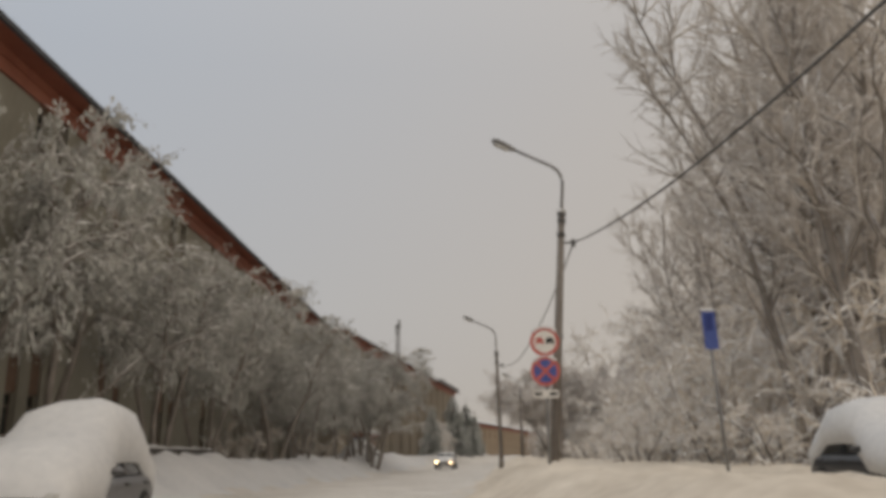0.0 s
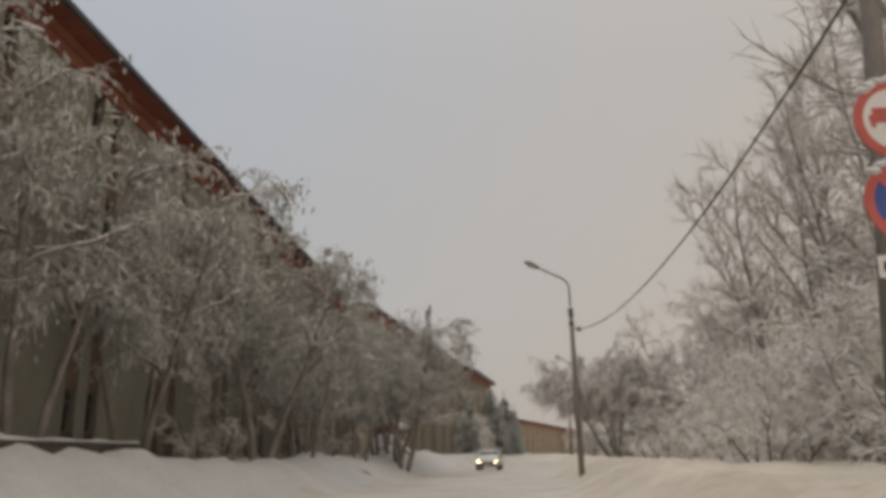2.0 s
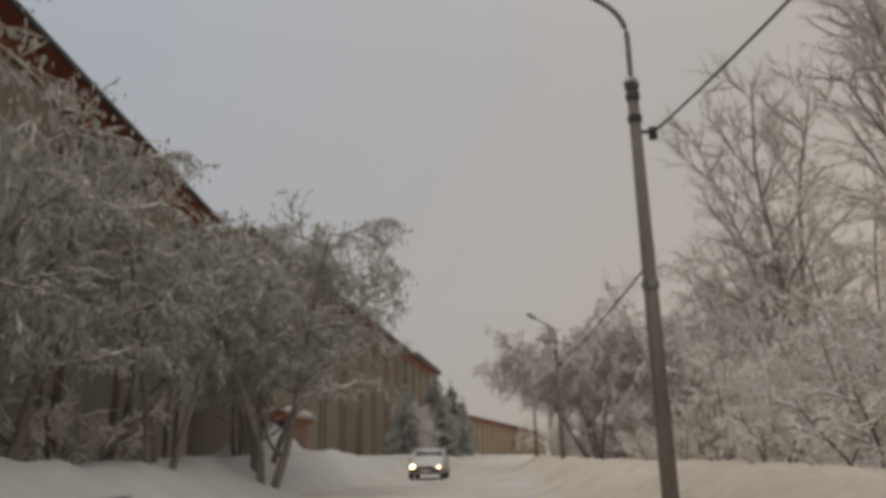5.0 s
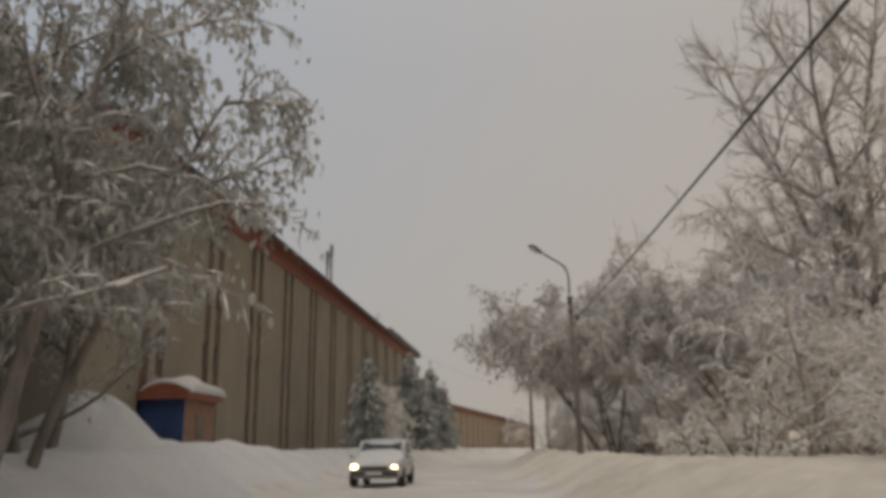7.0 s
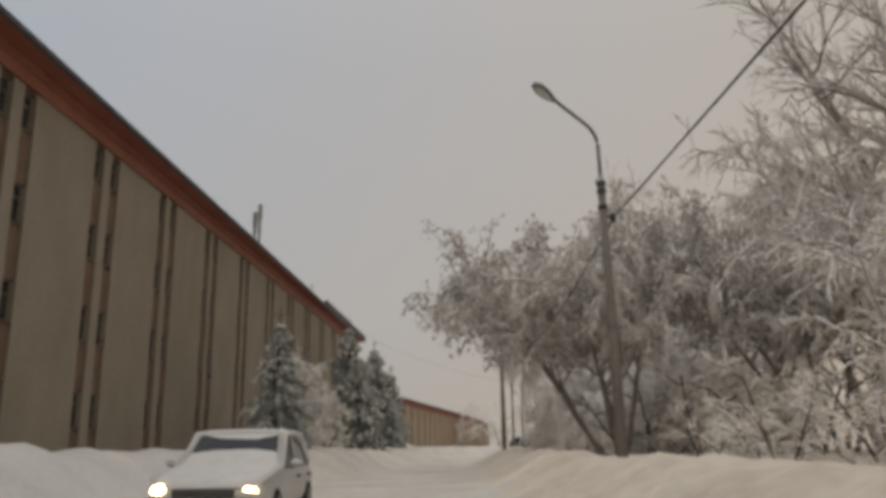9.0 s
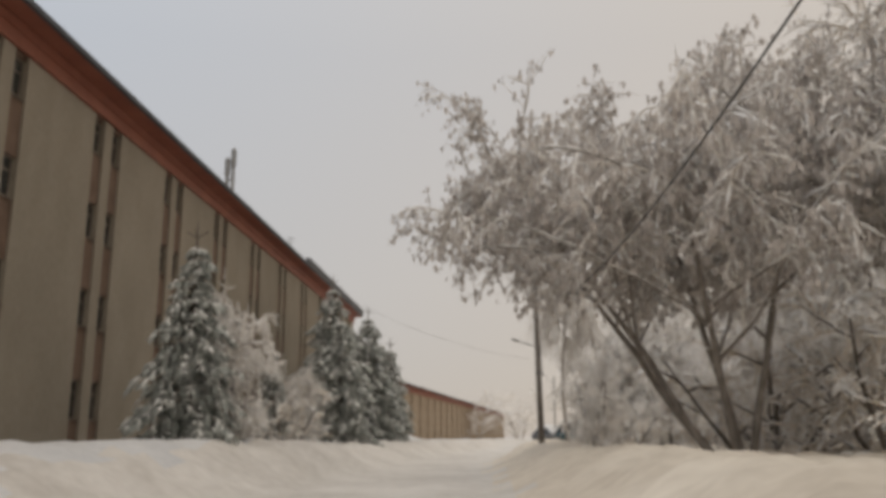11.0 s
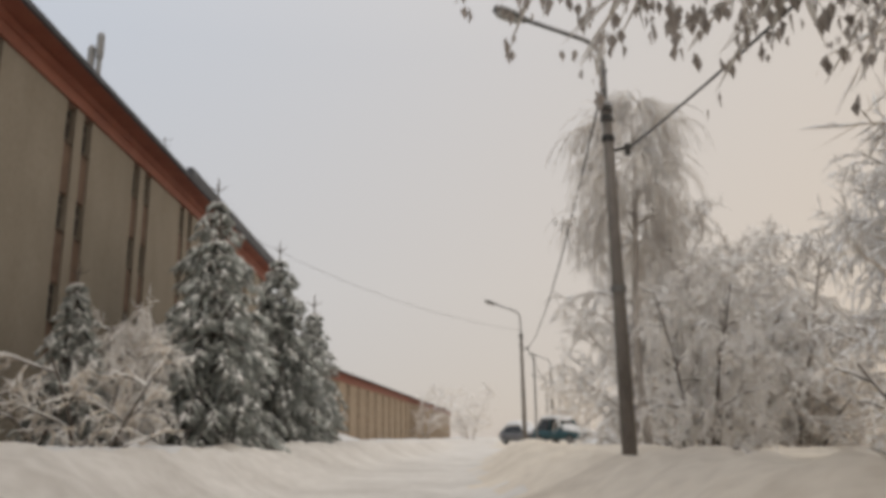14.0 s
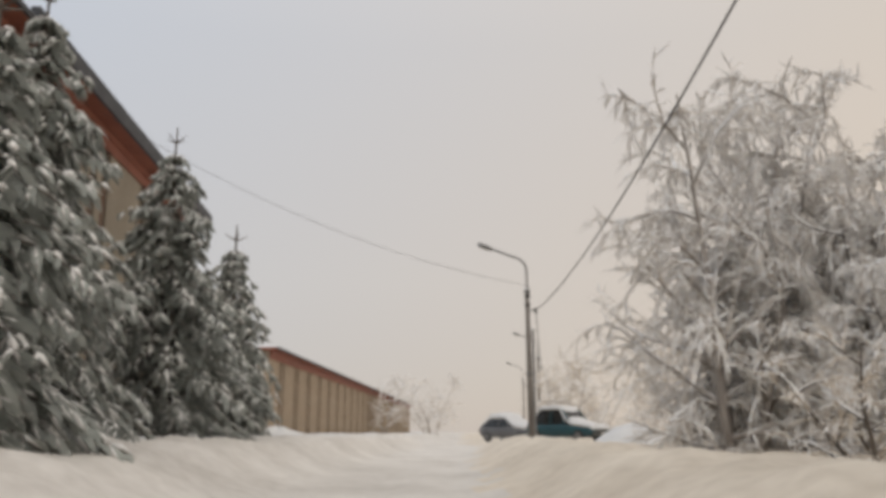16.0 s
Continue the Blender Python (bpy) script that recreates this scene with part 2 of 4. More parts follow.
def part(name, buf, mat, parent=None, label="", smooth=False, kind=""):
    ob = new(name, buf.mesh(name, mat, smooth))
    ob.parent = parent
    return tagged(ob, label, kind=kind)


def smooth_step(a, b, x):
    t = np.clip((x - a) / (b - a), 0, 1)
    return t * t * (3 - 2 * t)


# ---- the line of the road and the snow ground ----
LINE_Y = [-60, -20] + [round(m.translation.y, 2) for _, m in ROWS] + [125, 140, 170, 220, 340, 600]
LINE_X = [9, 3.0] + [round(m.translation.x, 2) for _, m in ROWS] + [-9.4, -8.2, -4.6, 0, 11, 40]


def line_x(y):
    return np.interp(y, LINE_Y, LINE_X)


def ground_z(x, y, heaped=True):
    """Height of the snow: a packed carriageway between ploughed banks."""
    x, y = np.asarray(x, float), np.asarray(y, float)
    d = x - line_x(y)
    lump = 0.10 * np.sin(x * 1.7 + 0.6 * y) * np.sin(y * 0.9 - 0.4 * x) + 0.06 * np.sin(2.9 * y + 1.3 * x) + 0.05 * np.sin(4.1 * x - 3.3 * y)
    right = smooth_step(1.35, 3.9, d) * (0.93 - 0.25 * smooth_step(3.6, 7, d))
    yard = 1 - smooth_step(24, 37, y)
    near = 1.5 * smooth_step(82, 93, y) + 1.6 * smooth_step(92, 110, y)
    left = smooth_step(near - 5.5, near - 8.1, d) * (0.93 - 0.2 * smooth_step(-8.2, -12, d)) + 0.62 * yard * smooth_step(-6.2, -9.2, d)
    swell = (0.13 + 0.34 * np.exp(-((y - 72) / 9) ** 2) + 0.10 * smooth_step(88, 98, y) - 0.17 * smooth_step(103, 113, y)) * (1 - yard) * smooth_step(near - 5.6, near - 8.0, d) if heaped else 0.0
    bank = np.maximum(right, left)
    ruts = -0.05 * (np.exp(-((d - 0.75) / 0.28) ** 2) + np.exp(-((d + 0.75) / 0.28) ** 2) + np.exp(-((d + 3.6) / 0.3) ** 2) + np.exp(-((d + 5.1) / 0.3) ** 2))
    far = smooth_step(60, 160, np.abs(d))
    return bank + swell + lump * (0.15 + 0.85 * bank) * (1 - far) + ruts


def gz(x, y):
    """The firm ground under the ploughed snow."""
    return float(ground_z(x, y, False))


def make_ground():
    xs = np.concatenate([-np.geomspace(2500, 32, 14), np.arange(-30, 22, 0.45), np.geomspace(24, 2500, 14)])
    ys = np.concatenate([-np.geomspace(2500, 22, 12), np.arange(-20, 175, 0.6), np.geomspace(180, 3500, 20)])
    gx, gy = np.meshgrid(xs, ys)
    z = ground_z(gx, gy)
    b = Buf()
    b.v = list(zip(gx.ravel().tolist(), gy.ravel().tolist(), z.ravel().tolist()))
    n = len(xs)
    b.f = [(j * n + i, j * n + i + 1, (j + 1) * n + i + 1, (j + 1) * n + i) for j in range(len(ys) - 1) for i in range(n - 1)]
    ob = part("ground", b, ROAD_SNOW, smooth=True)
    # warm reflection painted into the bank on the right, cooler snow on the left
    ob.data.materials.append(WARM_CAST_SNOW)
    ob.data.materials.append(SNOW)
    side = gx - line_x(gy) + 0.25 * np.sin(1.9 * gy) + 0.2 * np.sin(0.7 * gy + 1.0)
    slot = np.where(side > 1.5, 1, np.where(side < -6.2, 2, 0))[:-1, :-1]
    ob.data.polygons.foreach_set("material_index", slot.ravel().astype(np.int32))
    return tagged(ob, "snow-covered street with packed ruts and ploughed banks", "snowy ground", kind="structure")


make_ground()


# ---- buildings ----
def building(label, origin, turn, length, eave, storeys, strips, wall_mat, depth=13.0, sill=1.3, pair=1.28, wide=0.68, band=0.72):
    """A long block: piers between vertical strips of paired windows, brown panels between storeys, red eave.
    Local y runs along the street front, x = 0 is the front, the body lies at negative x."""
    house = new("apartment_building")
    tagged(house, label, "building", "buildings along the street")
    thick = 0.45
    top = eave - 0.35
    edges = []
    for s in strips:
        edges += [(s - wide / 2, s + wide / 2), (s + pair - wide / 2, s + pair + wide / 2)]
    cuts = [0.0] + [e for pr in edges for e in pr] + [length]
    base_z = -0.3
    for i in range(0, len(cuts), 2):
        b = Buf()
        b.box(-thick, cuts[i], base_z, 0, cuts[i + 1], top)
        part("wall_pier", b, wall_mat, house)
    win = 1.25
    high = (top - band - 0.12 - sill - win) / (storeys - 1)
    glass_mesh = frame_mesh = None
    for y0, y1 in edges:
        z = base_z
        for k in range(storeys + 1):
            z_next = sill + k * high if k < storeys else top
            b = Buf()
            b.box(-thick + 0.02, y0, z, -0.07, y1, z_next)
            part("spandrel_panel", b, SPANDREL, house)
            if k < storeys:
                if frame_mesh is None:
                    f = Buf()
                    t = 0.06
                    f.box(-0.05, -wide / 2, 0, 0.05, -wide / 2 + t, win)
                    f.box(-0.05, wide / 2 - t, 0, 0.05, wide / 2, win)
                    f.box(-0.05, -wide / 2 + t, 0, 0.05, wide / 2 - t, t)
                    f.box(-0.05, -wide / 2 + t, win - t, 0.05, wide / 2 - t, win)
                    f.box(-0.04, -wide / 2 + t, win * 0.66, 0.04, wide / 2 - t, win * 0.66 + 0.045)
                    frame_mesh = f.mesh("window", FRAME)
                    g = Buf()
                    g.box(-0.012, -wide / 2 + t, t, 0.012, wide / 2 - t, win - t)
                    glass_mesh = g.mesh("pane", PANE)
                    c = Buf()
                    c.box(0.0, -wide / 2 + 0.004, 0, 0.2, wide / 2 - 0.004, 0.03)
                    sill_mesh = c.mesh("window_sill", FRAME)
                w = new("window", frame_mesh)
                w.parent, w.location = house, (-0.22, (y0 + y1) / 2, z_next)
                p = new("pane", glass_mesh)
                p.parent = w
                q = new("window_sill", sill_mesh)
                q.parent, q.location = w, (0.04, 0, 0.0)
                z = z_next + win
    b = Buf()
    b.box(-thick, 0, base_z, 0.06, length, base_z + 0.03)
    b.box(-depth, 0, base_z, -depth + thick, length, top)
    b.box(-depth + thick, 0, base_z, -thick - 0.02, thick, top)
    b.box(-depth + thick, length - thick, base_z, -thick - 0.02, length, top)
    part("outer_wall", b, wall_mat, house)
    # Near-black back wall and floors: shade of the unlit rooms put into colour.
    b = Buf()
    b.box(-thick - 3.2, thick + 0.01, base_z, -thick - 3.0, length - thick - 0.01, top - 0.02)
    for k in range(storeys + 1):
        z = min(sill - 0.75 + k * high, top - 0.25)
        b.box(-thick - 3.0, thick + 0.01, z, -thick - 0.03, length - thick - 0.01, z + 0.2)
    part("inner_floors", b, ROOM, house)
    # cornice band, soffit, roof edge
    b = Buf()
    b.box(0.003, -0.1, top - band, 0.10, length + 0.1, top - 0.02)
    b.box(0.103, -0.1, top - band * 0.42, 0.17, length + 0.1, top - 0.02)
    part("cornice", b, RED, house, "red-brown painted cornice band")
    over = 0.75
    b = Buf()
    b.loft([[(-depth - over, -over, top), (over, -over, top), (over, -over, top + 0.16), (-depth - over, -over, top + 0.16)],
            [(-depth - over, length + over, top), (over, length + over, top), (over, length + over, top + 0.16), (-depth - over, length + over, top + 0.16)]])
    part("eave", b, RED, house, "red-brown boarded eave")
    b = Buf()
    b.box(over + 0.003, -over, top + 0.02, over + 0.13, length + over, top + 0.20)
    part("gutter", b, ROOF_EDGE, house, "dark metal gutter")
    ridge = top + 0.16 + (depth / 2) * 0.30
    z0 = top + 0.164
    x0, x1, ym, yn = -depth - over, over, -over, length + over
    hip = depth / 2
    b = Buf()
    b.v = [(x0, ym, z0), (x1, ym, z0), (x1, yn, z0), (x0, yn, z0), (-depth / 2, ym + hip, ridge), (-depth / 2, yn - hip, ridge)]
    b.f = [(0, 1, 4), (1, 2, 5, 4), (2, 3, 5), (3, 0, 4, 5), (3, 2, 1, 0)]
    part("roof", b, SNOW, house, "hipped roof under thick snow")
    house.matrix_world = pose(*origin, 0, 0, turn)
    return house


# long grey block that the street passes first
building("long grey-rendered four-storey block with red-brown eave, hipped snowy roof", (-13.35, 1.0, 0.6), 7.1, 71.0, 12.5, 4,
         [3.0 + 5.9 * k for k in range(12)], BRICK_GREY)
# buff block with the porch
buff = building("long buff-brick four-storey block with paired window strips, red-brown eave", (-21.0, 74.2, 0.6), 0.0, 80.0, 12.5, 4,
         [4.6 + 6.0 * k for k in range(13)], BRICK)
b = Buf()
b.box(0.60, 57.0, 12.355, 0.87, 80.72, 12.80)
part("roof_parapet", b, ROOF_EDGE, buff, "dark sheet-metal parapet on the far roof edge")
# further block, turned with the bend of the street
building("distant tan-brick block with red-brown eave beyond the spruces", (-19.8, 178.0, 0.3), -6.0, 150.0, 8.0, 3,
         [4.0 + 6.0 * k for k in range(24)], BRICK_TAN)


def make_porch():
    porch = new("entrance_porch")
    tagged(porch, "brick entrance porch with blue door and snow-laden arched canopy", "porch")
    b = Buf()
    b.box(0.004, 1.9, -0.3, 1.75, 2.25, 2.35)
    b.box(0.004, 4.45, -0.3, 1.75, 4.8, 2.35)
    b.box(1.42, 2.252, -0.3, 1.75, 4.448, 2.35)
    part("brick_wall", b, RED_BRICK, porch, "pinkish brick side walls")
    for k in range(2):
        x0 = 0.06 + 0.82 * k
        b = Buf()
        b.box(x0, 1.80, -0.05, x0 + 0.80, 1.895, 2.24)
        leaf = part("door", b, BLUE_DOOR, porch, "blue painted metal door leaf")
        for z in (0.12, 1.2):
            b = Buf()
            b.box(x0 + 0.1, 1.783, z, x0 + 0.70, 1.798, z + 0.92)
            part("door_panel", b, BLUE_DOOR, leaf)
        b = Buf()
        hx = x0 + (0.68 if k == 0 else 0.06)
        b.tube([Vector((hx, 1.775, 0.95)), Vector((hx, 1.74, 0.97)), Vector((hx, 1.74, 1.18)), Vector((hx, 1.775, 1.2))], [0.014] * 4, 6)
        part("door_handle", b, DARK_STEEL, leaf)
    b = Buf()
    b.box(0.004, 1.79, -0.3, 0.056, 1.898, 2.345)
    b.box(1.684, 1.79, -0.3, 1.75, 1.898, 2.345)
    b.box(0.058, 1.79, 2.245, 1.682, 1.898, 2.345)
    b.box(0.058, 1.77, -0.3, 1.682, 1.898, -0.055)
    part("door_frame", b, BLUE_DOOR, porch)
    b = Buf()
    b.box(1.753, 3.0, 0.9, 1.79, 3.7, 1.8)
    part("side_window", b, FRAME, porch)

    def arch(x0, x1, y, z, rise, n=12):
        return [(x0 + (x1 - x0) * i / n, y, z + rise * math.sin(math.pi * (0.12 + 0.76 * i / n))) for i in range(n + 1)]

    b = Buf()
    b.loft([[(0.004, y, 2.353), *arch(0.004, 2.05, y, 2.34, 0.62), (2.05, y, 2.353)] for y in (1.45, 4.95)])
    part("canopy", b, RED, porch, "red-brown arched canopy")
    b = Buf()
    rings = []
    for i in range(15):
        y = 1.58 + 3.46 * i / 14
        h = 0.34 * (1 - abs(i / 7 - 1) ** 4) + 0.04 * math.sin(i * 2.1) + 0.05
        rings.append([*arch(0.01, 2.10, y, 2.36, 0.62), *[(x, yy, z + h * (0.75 + 0.2 * math.sin(x * 3 + i * 0.6))) for x, yy, z in reversed(arch(0.01, 2.16, y, 2.37, 0.62))]])
    b.loft(rings)
    part("snow_cap", b, SNOW, porch, "thick snow on the canopy", smooth=True)
    porch.matrix_world = pose(-21.0, 76.9, 0.75)


make_porch()


def make_stack():
    stack = new("roof_vent_stack")
    tagged(stack, "pair of tall slim roof vent pipes with cowls", "chimney")
    for dx, h in ((-0.24, 10.6), (0.24, 11.4)):
        b = Buf()
        b.tube([Vector((dx, 0, 0)), Vector((dx, 0, h - 0.6))], [0.15, 0.15], 10)
        pipe = part("pipe", b, STEEL, stack, smooth=True)
        b = Buf()
        b.tube([Vector((dx, 0, h - 1.7)), Vector((dx, 0, h - 1.5)), Vector((dx, 0, h - 0.2)), Vector((dx, 0, h))], [0.17, 0.22, 0.22, 0.08], 10)
        part("cowl", b, STEEL, pipe)
    for k in range(4):
        b = Buf()
        b.box(-0.42, -0.04, 2.0 + k * 2.2, 0.42, 0.04, 2.1 + k * 2.2)
        part("bracket", b, DARK_STEEL, stack)
    stack.matrix_world = pose(-29.0, 140.0, 13.5)


make_stack()


def make_antenna(x, y, z, h):
    mast = new("roof_antenna")
    tagged(mast, "thin roof antenna mast with short cross bars", "antenna", "roof antennas")
    b = Buf()
    b.tube([Vector((0, 0, 0)), Vector((0, 0, h))], [0.035, 0.025], 6)
    part("mast", b, DARK_STEEL, mast)
    for k in range(3):
        b = Buf()
        w = 0.35 - 0.07 * k
        b.tube([Vector((-w, 0, h - 0.15 - 0.3 * k)), Vector((w, 0, h - 0.15 - 0.3 * k))], [0.015, 0.015], 5)
        part("cross_bar", b, DARK_STEEL, mast)
    mast.matrix_world = pose(x, y, z)


for ax, ay, az, ah in ((-21.6, 131.5, 12.8, 2.2), (-21.7, 146.5, 12.8, 2.0), (-22.2, 62.0, 13.0, 1.9)):
    make_antenna(ax, ay, az, ah)


# ---- street lamps, cable, signs ----
def make_lamp():
    lamp = new("street_lamp")
    tagged(lamp, "concrete street lamp pole with curved steel bracket", "street lamp", "street lamps along the road")
    b = Buf()
    b.tube([Vector((0, 0, -1.2)), Vector((0, 0, 3)), Vector((0, 0, 7.2))], [0.135, 0.115, 0.085], 12)
    part("pole", b, CONCRETE, lamp, smooth=True)
    b = Buf()
    pts = [Vector((0, 0, 6.7)), Vector((0, 0, 8.1))]
    for k in range(1, 8):
        a = k / 7 * radians(68)
        pts.append(Vector((-0.55 * (1 - math.cos(a)), 0, 8.1 + 0.55 * math.sin(a))))
    pts.append(Vector((-1.35, 0, 9.0)))
    b.tube(pts, [0.042] * len(pts), 8)
    part("bracket", b, STEEL, lamp, "curved steel pipe bracket", smooth=True)
    b = Buf()
    axis = Vector((-0.93, 0, 0.37)).normalized()
    up = Vector((0.37, 0, 0.93)).normalized()
    rings = []
    for s, w, h in ((0, 0.05, 0.05), (0.08, 0.08, 0.07), (0.3, 0.14, 0.09), (0.55, 0.15, 0.09), (0.68, 0.09, 0.05)):
        c = Vector((-1.33, 0, 8.99)) + axis * s
        rings.append([c + Vector((0, w * math.cos(q), 0)) + up * (h * math.sin(q)) for q in [i * math.pi / 4 for i in range(8)]])
    b.loft(rings)
    head = part("lamp_head", b, STEEL, lamp, smooth=True)
    b = Buf()
    rings = []
    for s, w in ((0.16, 0.07), (0.3, 0.11), (0.5, 0.115), (0.6, 0.07)):
        c = Vector((-1.33, 0, 8.99)) + axis * s - up * 0.075
        rings.append([c + Vector((0, w * math.cos(q), 0)) + up * (0.05 * math.sin(q)) for q in [i * math.pi / 4 for i in range(8)]])
    b.loft(rings)
    part("lens", b, LENS, head, smooth=True)
    for z in (3.9, 6.62, 7.0, 7.18):
        b = Buf()
        r = 0.115 if z > 6 else 0.135
        b.tube([Vector((0, 0, z)), Vector((0, 0, z + 0.1))], [r, r], 10)
        part("clamp", b, DARK_STEEL if z > 6 else STEEL, lamp)
    b = Buf()
    b.tube([Vector((0.1, 0, 6.45)), Vector((0.34, 0, 6.5))], [0.03, 0.03], 6)
    b.box(0.28, -0.05, 6.36, 0.38, 0.05, 6.56)
    part("cable_hook", b, DARK_STEEL, lamp)
    b = Buf()
    for k in range(5):
        b.blob((0.05 * math.sin(k * 2.3), 0.03, 7.26 + 0.03 * k), 0.1, 0.1, 0.06, random)
    part("snow_clod", b, SNOW, lamp, kind="stuff")
    return lamp


LAMPS = [(6.0, -9.5, 0.05, 0.6, 0), (-0.4, 20.9, 0.22, 4.2, 0), (-3.7, 46.5, -0.28, -1.2, 24), (-4.35, 81.7, -0.18, -1.6, 33), (-6.05, 109.4, -0.32, -0.4, 0), (-4.2, 140.8, -0.5, -0.4, 0), (2.0, 172.5, -0.3, 0, 0), (6.0, 204.0, 0, 0, 0)]
first_lamp = make_lamp()
HOOKS, LEAVING = [], []
for k, (x, y, z, lean, swing) in enumerate(LAMPS):
    m = pose(x, y, z, 0, lean, swing - math.degrees(math.atan2(line_x(y + 5) - line_x(y - 5), 10)))
    HOOKS.append(m @ Vector((0.33, 0, 6.47)))
    LEAVING.append(m @ Vector(((0.12, 0, 4.4) if k == 2 else (0.05, 0, 8.0) if k == 4 else (0.33, 0, 6.47))))
    if k == 0:
        first_lamp.matrix_world = m
    else:
        copy_thing(first_lamp, m)


def make_cable(name, a, b, sag, radius, label):
    buf = Buf()
    n = 24
    pts = [a.lerp(b, i / n) - Vector((0, 0, sag * 4 * (i / n) * (1 - i / n))) for i in range(n + 1)]
    buf.tube(pts, [radius] * (n + 1), 6)
    return tagged(part(name, buf, CABLE, smooth=True), label, "cable", "overhead cables")


for hook, after, sag in zip(LEAVING, HOOKS[1:], (1.35, 1.0, 0.12, 0.9, 0.9, 0.75, 0.75)):
    make_cable("overhead_cable", hook, after, sag, 0.02, "black twisted overhead cable between street lamps")


def disc(buf, y, z, r, t, n=36, x=0.0):
    buf.loft([[(x + r * math.cos(2 * math.pi * i / n), yy, z + r * math.sin(2 * math.pi * i / n)) for i in range(n)] for yy in (y, y + t)])


def ring(buf, y, z, r0, r1, t, n=36):
    k = len(buf.v)
    for yy in (y, y + t):
        for r in (r0, r1):
            buf.v += [(r * math.cos(2 * math.pi * i / n), yy, z + r * math.sin(2 * math.pi * i / n)) for i in range(n)]
    for i in range(n):
        j = (i + 1) % n
        for a, b in ((0, 1), (1, 3), (3, 2), (2, 0)):
            buf.f.append((k + a * n + i, k + a * n + j, k + b * n + j, k + b * n + i))


def bar(buf, x, z, length, width, turn, y, t):
    c, s = math.cos(turn), math.sin(turn)
    pts = [(x + a * c - b * s, z + a * s + b * c) for a, b in ((-length / 2, -width / 2), (length / 2, -width / 2), (length / 2, width / 2), (-length / 2, width / 2))]
    buf.loft([[(px, yy, pz) for px, pz in pts] for yy in (y, y + t)])


def make_round_signs():
    sign = new("road_sign")
    tagged(sign, "post with red-ringed white round sign above a blue no-stopping disc", "road sign")
    b = Buf()
    b.tube([Vector((0.04, 0.06, -1.2)), Vector((0.04, 0.06, 3.75))], [0.04, 0.04], 10)
    part("post", b, STEEL, sign, smooth=True)
    b = Buf()
    disc(b, 0, 3.40, 0.35, 0.012)
    top = part("upper_disc", b, SIGN_WHITE, sign, "white disc of the no-overtaking sign")
    b = Buf()
    ring(b, -0.005, 3.40, 0.275, 0.352, 0.02)
    part("red_rim", b, SIGN_RED, top)
    for x, mat, name in ((-0.125, SIGN_RED, "red_car_symbol"), (0.125, SIGN_BLACK, "black_car_symbol")):
        b = Buf()
        b.box(x - 0.10, -0.006, 3.37, x + 0.10, -0.001, 3.44)
        b.box(x - 0.07, -0.006, 3.441, x + 0.07, -0.001, 3.50)
        b.box(x - 0.09, -0.006, 3.33, x - 0.05, -0.001, 3.369)
        b.box(x + 0.05, -0.006, 3.33, x + 0.09, -0.001, 3.369)
        part(name, b, mat, top)
    b = Buf()
    disc(b, 0.0, 2.69, 0.35, 0.012)
    low = part("lower_disc", b, SIGN_BLUE, sign, "blue no-stopping disc")
    b = Buf()
    ring(b, -0.005, 2.69, 0.275, 0.352, 0.02)
    part("red_rim", b, SIGN_RED, low)
    b = Buf()
    bar(b, 0, 2.69, 0.57, 0.075, radians(45), -0.004, 0.003)
    bar(b, 0, 2.69, 0.57, 0.075, radians(-45), -0.008, 0.003)
    part("red_cross", b, SIGN_RED, low)
    b = Buf()
    b.box(-0.31, 0.0, 2.06, 0.31, 0.012, 2.24)
    plate = part("arrow_plate", b, SIGN_WHITE, sign, "small white plate with black bars")
    for x in (-0.18, 0.18):
        b = Buf()
        b.box(x - 0.09, -0.004, 2.11, x + 0.09, -0.001, 2.19)
        part("bar", b, SIGN_BLACK, plate)
    b = Buf()
    for k in range(7):
        a = radians(50 + 14 * k)
        b.blob((0.35 * math.cos(a), 0.02, 2.69 + 0.36 * math.sin(a)), 0.07, 0.05, 0.045, random)
        b.blob((0.35 * math.cos(a), 0.02, 3.40 + 0.36 * math.sin(a)), 0.07, 0.05, 0.045, random)
    part("snow_clod", b, SNOW, sign, kind="stuff")
    sign.matrix_world = pose(-0.48, 19.6, 0.45, 0, 0.6, 7)


make_round_signs()


def make_blue_sign():
    sign = new("road_sign")
    tagged(sign, "tilted tall blue rectangular sign on a grey post", "road sign")
    b = Buf()
    b.tube([Vector((0, 0.05, -0.9)), Vector((0, 0.05, 4.35))], [0.04, 0.04], 10)
    part("post", b, STEEL, sign, smooth=True)
    b = Buf()
    b.box(-0.19, 0, 3.5, 0.19, 0.012, 4.45)
    p = part("sign_plate", b, SIGN_BLUE, sign, "blue sign plate")
    b = Buf()
    b.box(-0.10, -0.004, 3.95, 0.10, -0.001, 4.35)
    part("figure", b, SIGN_DARK_BLUE, p, "faded darker figure")
    b = Buf()
    for k in range(4):
        b.blob((-0.14 + 0.09 * k, 0.005, 4.46), 0.07, 0.05, 0.05, random)
    part("snow_cap", b, SNOW, sign, kind="stuff")
    sign.matrix_world = pose(3.7, 20.1, 0.1, 0, -3, 24)


make_blue_sign()


def make_post(x, y, h, label):
    p = new("marker_post")
    tagged(p, label, "post", "posts by the road")
    b = Buf()
    b.tube([Vector((0, 0, -0.8)), Vector((0, 0, h))], [0.07, 0.06], 8)
    part("shaft", b, STEEL, p)
    b = Buf()
    b.blob((0, 0, h + 0.03), 0.13, 0.13, 0.1, random)
    part("snow_cap", b, SNOW, p)
    p.matrix_world = pose(x, y, 0.75)


make_post(-2.4, 150.0, 5.6, "tall plain grey post behind the street lamp")


